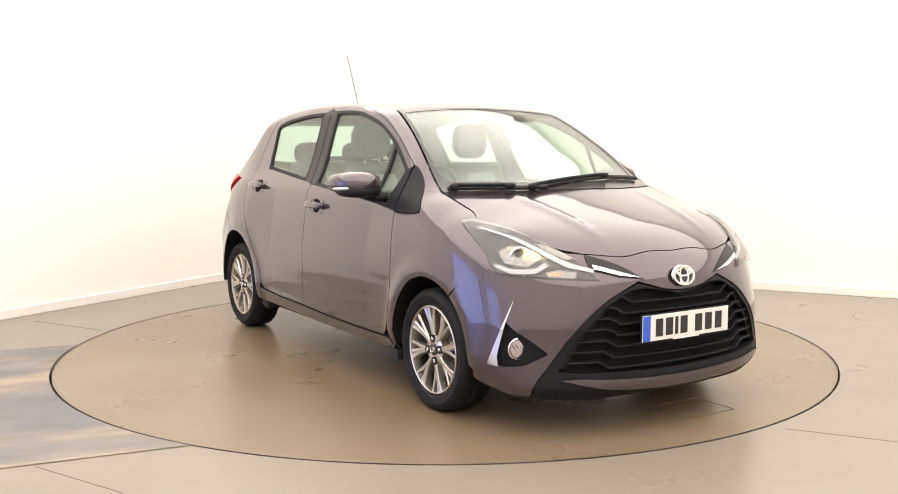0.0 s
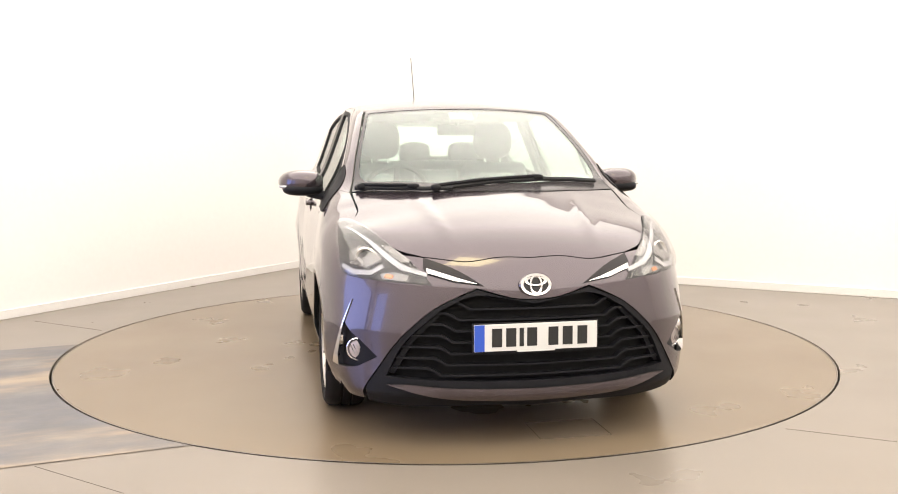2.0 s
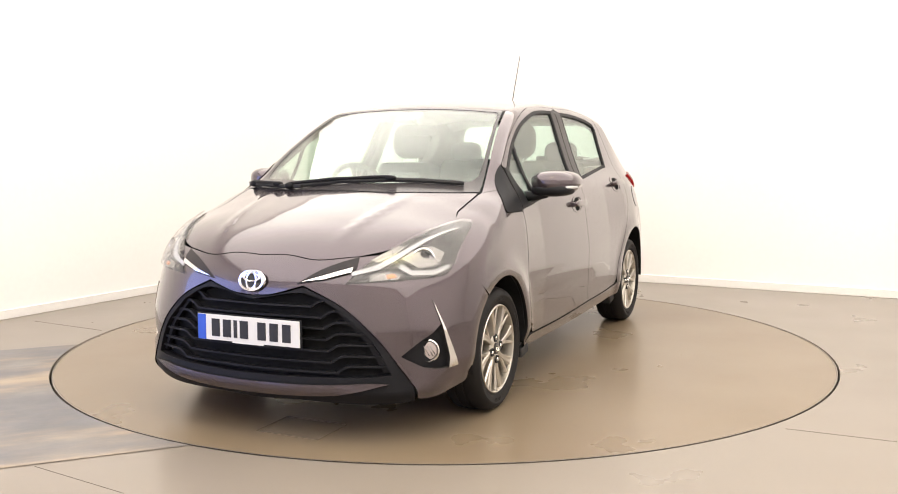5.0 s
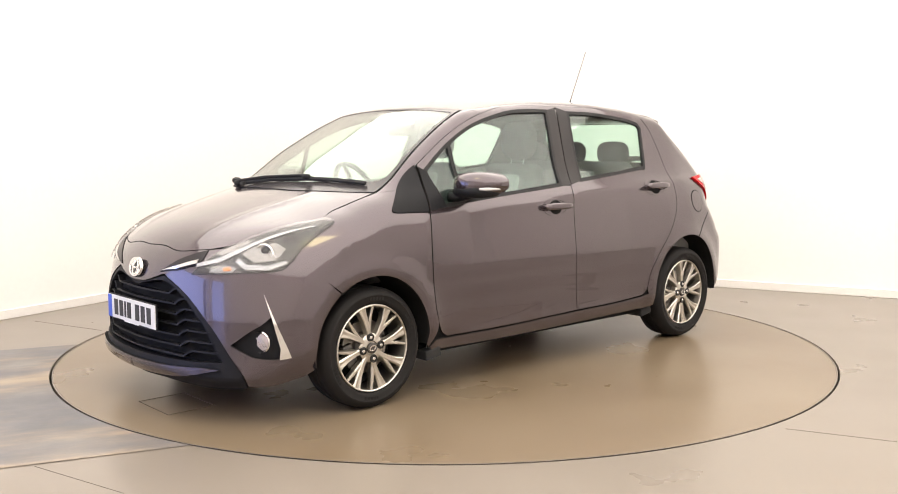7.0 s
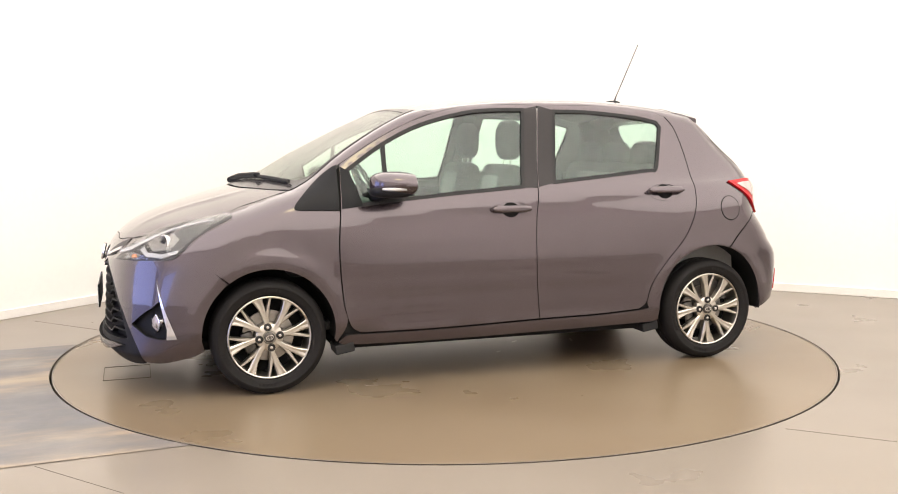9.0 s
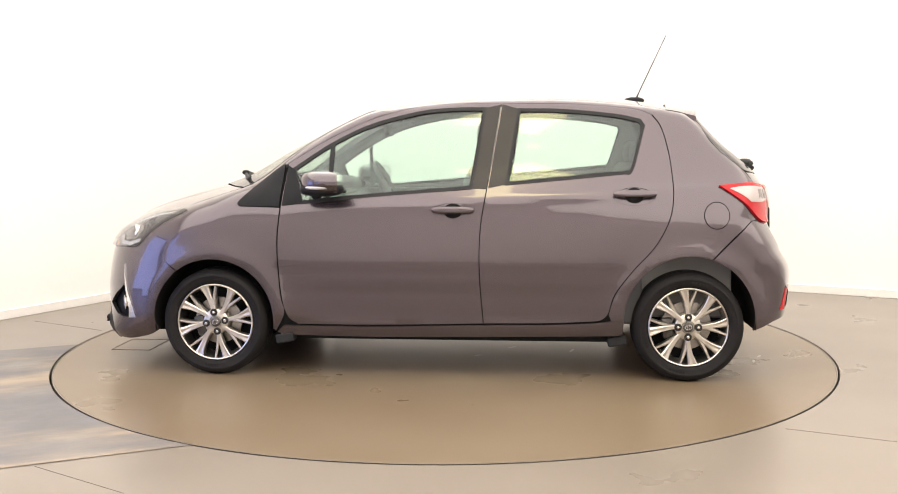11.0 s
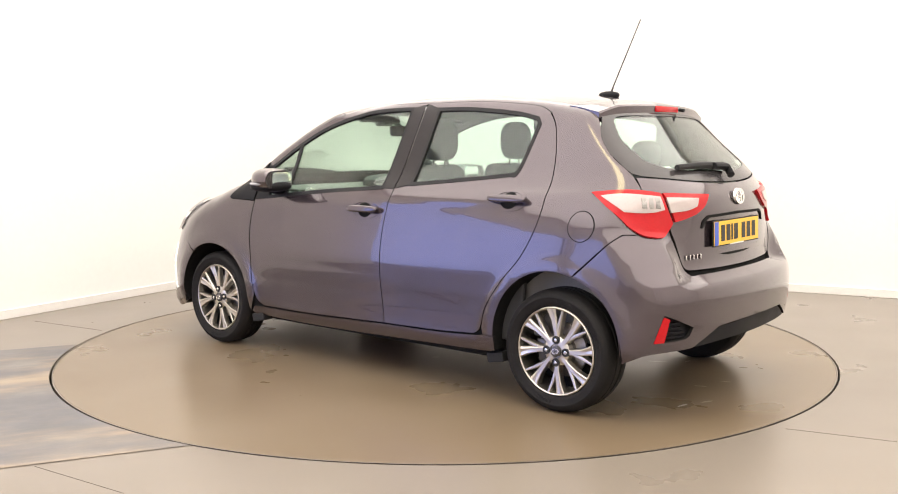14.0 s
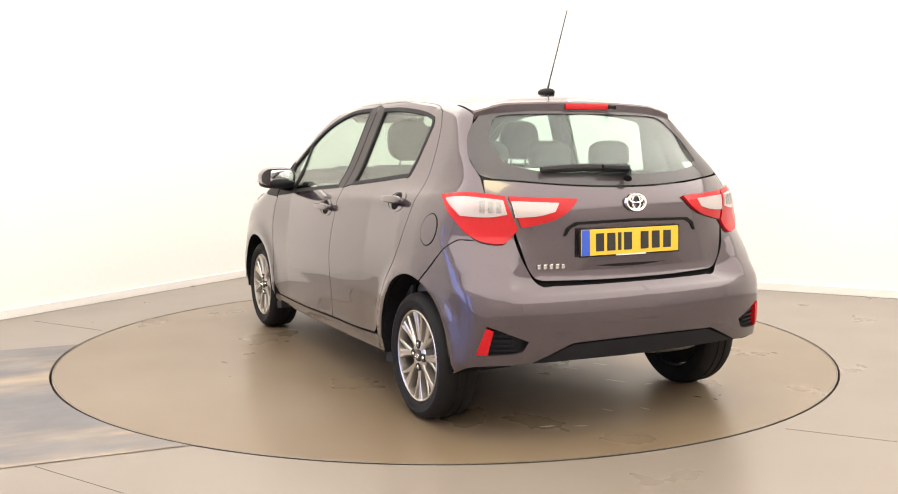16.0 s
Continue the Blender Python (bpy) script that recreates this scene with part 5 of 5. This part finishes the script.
    for k in range(4):
        m = pose(0, 0, 0, 0, 0, 90 * k - 8) @ pose(0.052, 0, 0)
        bm = bmesh.new()
        turned(bm, [(0.0195, -0.03), (0.0195, -0.008), (0.0165, -0.0075), (0.0155, -0.011), (0.001, -0.0112)], m, 24)
        keep("bolt_well", bm, INK)
        bm = bmesh.new()
        turned(bm, [(0.0105, -0.02), (0.0105, -0.008), (0.008, -0.005), (0.001, -0.004)], m, 6)
        keep("wheel_bolt", bm, CHROME)
    bm = bmesh.new()
    turned(bm, [(0.128, -0.085), (0.128, -0.07), (0.075, -0.068), (0.07, -0.05), (0.002, -0.05)], Matrix(), 48)
    keep("brake_disc", bm, STEEL)
    bm = bmesh.new()
    box(bm, (0.06, 0.11, 0.06), pose(0.1, 0, -0.08), 0.012)
    keep("brake_caliper", bm, ALLOY_DARK)
    bm = bmesh.new()
    turned(bm, [(0.188, -0.16), (0.188, -0.12), (0.002, -0.12)], Matrix(), 32)
    keep("wheel_back", bm, LINER)
    return made


WHEEL = wheel_meshes()
for hub in HUBS:
    for side in (1, -1):
        wheel_at(hub, side)

# ---- underside, wheel housings ----
for hub in HUBS:
    for side in (1, -1):
        bm = bmesh.new()
        zc, r = (0.287, 0.332) if hub > 0 else (0.305, 0.342)
        rows = []
        for y in (0.822, 0.80, 0.52):
            rows.append([bm.verts.new((hub + r * math.cos(radians(a)), y * side, zc + r * math.sin(radians(a)))) for a in range(-12, 193, 8)])
        for a, b in zip(rows, rows[1:]):
            for i in range(len(a) - 1):
                bm.faces.new((a[i], a[i + 1], b[i + 1], b[i]))
        bm.faces.new(rows[-1])
        part("wheel_housing", bm, LINER, car, "", True)
bm = bmesh.new()
box(bm, (1.85, 1.5, 0.06), pose(-0.08, 0, 0.2), 0.02)
box(bm, (2.5, 0.98, 0.08), pose(0.25, 0, 0.215), 0.02)
box(bm, (0.45, 1.1, 0.06), pose(1.60, 0, 0.20), 0.02)
box(bm, (0.25, 1.0, 0.08), pose(-1.70, 0, 0.41), 0.02)
part("underbody", bm, LINER, car)
bm = bmesh.new()
rod(bm, [(-0.2, -0.25, 0.16), (-1.2, -0.3, 0.17), (-1.55, -0.42, 0.24)], 0.03, 10)
blob(bm, (-1.6, -0.36, 0.3), (0.12, 0.2, 0.07), None, 3, 20, 10)
part("exhaust", bm, STEEL, car, "dull steel exhaust under the floor", True)
for side in (1, -1):
    for x, y in ((-0.97, 0.72), (0.80, 0.74)):
        bm = bmesh.new()
        box(bm, (0.10, 0.14, 0.05), pose(x, y * side, 0.185, 0, 10, 0), 0.008)
        part("deflector", bm, RUBBER, car)

# ---- cabin ----
bm = bmesh.new()
box(bm, (2.5, 1.3, 0.05), pose(-0.3, 0, 0.28), 0.01)
part("cabin_floor", bm, DASH, car)
for side in (1, -1):
    bm = bmesh.new()
    box(bm, (1.9, 0.03, 0.66), pose(-0.15, 0.71 * side, 0.60, 6 * side, 0, 0), 0.01)
    part("door_card", bm, DASH, car)
    bm = bmesh.new()
    box(bm, (0.5, 0.03, 0.72), pose(-1.32, 0.66 * side, 0.66, 6 * side, 0, 0), 0.01)
    part("boot_side", bm, TRIM, car)
bm = bmesh.new()
box(bm, (0.46, 1.24, 0.40), pose(0.83, 0, 0.73), 0.05, 3)
for v in bm.verts:
    if v.co.x < 0.7 and v.co.z > 0.85:
        v.co.x -= 0.06
blob(bm, (0.74, -0.36, 0.955), (0.16, 0.24, 0.065), None, 3, 24, 10)
dash = part("dashboard", bm, DASH, car, "dark grey dashboard", True)
bm = bmesh.new()
box(bm, (0.34, 1.0, 0.02), pose(0.93, 0, 0.94, 0, -2, 0), 0.008)
part("dash_top", bm, TRIM, dash)
bm = bmesh.new()
box(bm, (0.05, 0.30, 0.14), pose(0.60, 0, 0.88, 0, -12, 0), 0.012)
part("centre_screen", bm, GLOSS_BLACK, dash)
for y in (0.56, 0.28, -0.60):
    bm = bmesh.new()
    turned(bm, [(0.04, -0.01), (0.04, 0.006), (0.032, 0.008), (0.028, -0.002), (0.002, -0.002)], Matrix.Translation((0.60, y, 0.87)) @ Euler((0, radians(-90), 0)).to_matrix().to_4x4(), 24)
    part("air_vent", bm, CHROME, dash, "", True)
W = Matrix.Translation((0.40, -0.36, 0.94)) @ Euler((0, radians(-64), 0)).to_matrix().to_4x4()
bm = bmesh.new()
prev = None
rings = []
for k in range(36):
    a = k / 36 * math.tau
    rings.append([bm.verts.new(W @ Vector(((0.18 + 0.015 * math.cos(b)) * math.cos(a), (0.18 + 0.015 * math.cos(b)) * math.sin(a), 0.015 * math.sin(b)))) for b in (i / 8 * math.tau for i in range(8))])
for k in range(36):
    for i in range(8):
        bm.faces.new((rings[k][i], rings[k][(i + 1) % 8], rings[(k + 1) % 36][(i + 1) % 8], rings[(k + 1) % 36][i]))
wheel_rim = part("steering_wheel", bm, DASH, car, "black steering wheel on the right-hand side", True)
bm = bmesh.new()
blob(bm, (0, 0, -0.02), (0.07, 0.075, 0.03), W, 2.6, 20, 10)
for a in (0, 90, 270):
    box(bm, (0.12, 0.03, 0.015), W @ pose(0, 0, 0, 0, 0, a) @ pose(0.115, 0, -0.008), 0.004)
part("steering_hub", bm, GLOSS_BLACK, wheel_rim, "", True)


def seat(x, y, wide, rests, label):
    """Cushion, backrest and headrests on two posts each."""
    bm = bmesh.new()
    box(bm, (0.52, wide, 0.17), pose(x + 0.22, y, 0.50, 0, -6, 0), 0.05, 3)
    s = part("seat", bm, CLOTH, car, label, True)
    bm = bmesh.new()
    box(bm, (0.13, wide, 0.62), pose(x - 0.07, y, 0.80, 0, -14, 0), 0.055, 3)
    for v in bm.verts:
        if v.co.z > 0.95:
            v.co.y = y + (v.co.y - y) * 0.88
    part("backrest", bm, CLOTH, s, "", True)
    bm = bmesh.new()
    box(bm, (0.05, wide * 0.5, 0.46), pose(x - 0.02, y, 0.82, 0, -14, 0), 0.03, 3)
    part("seat_insert", bm, CLOTH_PALE, s, "pale striped cloth insert", True)
    for ry in rests:
        bm = bmesh.new()
        blob(bm, (x - 0.17, ry, 1.24 if len(rests) == 1 else 1.16), (0.058, 0.125 if len(rests) == 1 else 0.115, 0.115 if len(rests) == 1 else 0.075), pose(0, 0, 0), 2.8, 24, 14)
        h = part("headrest", bm, CLOTH, s, "", True)
        for k in (-0.05, 0.05):
            bm = bmesh.new()
            rod(bm, [(x - 0.15, ry + k, 1.05), (x - 0.165, ry + k, 1.17)], 0.006, 8)
            part("headrest_post", bm, CHROME, h)


seat(-0.10, 0.36, 0.48, (0.36,), "dark cloth front seat with a pale insert")
seat(-0.10, -0.36, 0.48, (-0.36,), "dark cloth front seat with a pale insert")
seat(-0.99, 0.0, 1.22, (0.36, 0.0, -0.36), "dark cloth rear bench with three headrests")
bm = bmesh.new()
box(bm, (0.5, 1.1, 0.02), pose(-1.45, 0, 0.97), 0.006)
part("parcel_shelf", bm, DASH, car)
bm = bmesh.new()
box(bm, (0.03, 0.22, 0.065), pose(0.34, 0, 1.30, 0, 10, 0), 0.012)
rod(bm, [(0.36, 0, 1.33), (0.45, 0, 1.37)], 0.012)
part("inside_mirror", bm, PLASTIC, car, "", True)
bm = bmesh.new()
box(bm, (0.10, 0.14, 0.03), pose(0.47, 0, 1.365, 0, 25, 0), 0.01)
part("sensor_box", bm, LAMP_GREY, car, "grey sensor box behind the windscreen", True)
for side in (1, -1):
    bm = bmesh.new()
    box(bm, (0.02, 0.34, 0.13), pose(0.30, 0.3 * side, 1.375, 0, 72, 0), 0.008)
    part("sun_visor", bm, TRIM, car, "", True)
    bm = bmesh.new()
    box(bm, (0.09, 0.04, 0.46), pose(-0.325, 0.63 * side, 1.2, 20 * side, -9, 0), 0.012)
    part("pillar_trim", bm, TRIM, car)
for y, z, w, h in ((0.50, 1.118, 0.06, 0.03), (0.42, 1.112, 0.09, 0.018), (-0.46, 1.125, 0.05, 0.035)):
    bm = bmesh.new()
    at = behind([(y, z)], -0.01)[0]
    box(bm, (0.003, w, h), Matrix.Translation(at) @ pose(0, 0, 0, 0, 45, 0))
    part("window_sticker", bm, STICKER, gate, "small white sticker inside the glass")



def motions():
    walk(car, [(t, pose(0, 0, 0.02, 0, 0, a)) for t, a in TURN])
    walk(table, [(t, pose(*CENTRE, 0, 0, a)) for t, a in TURN])


motions()
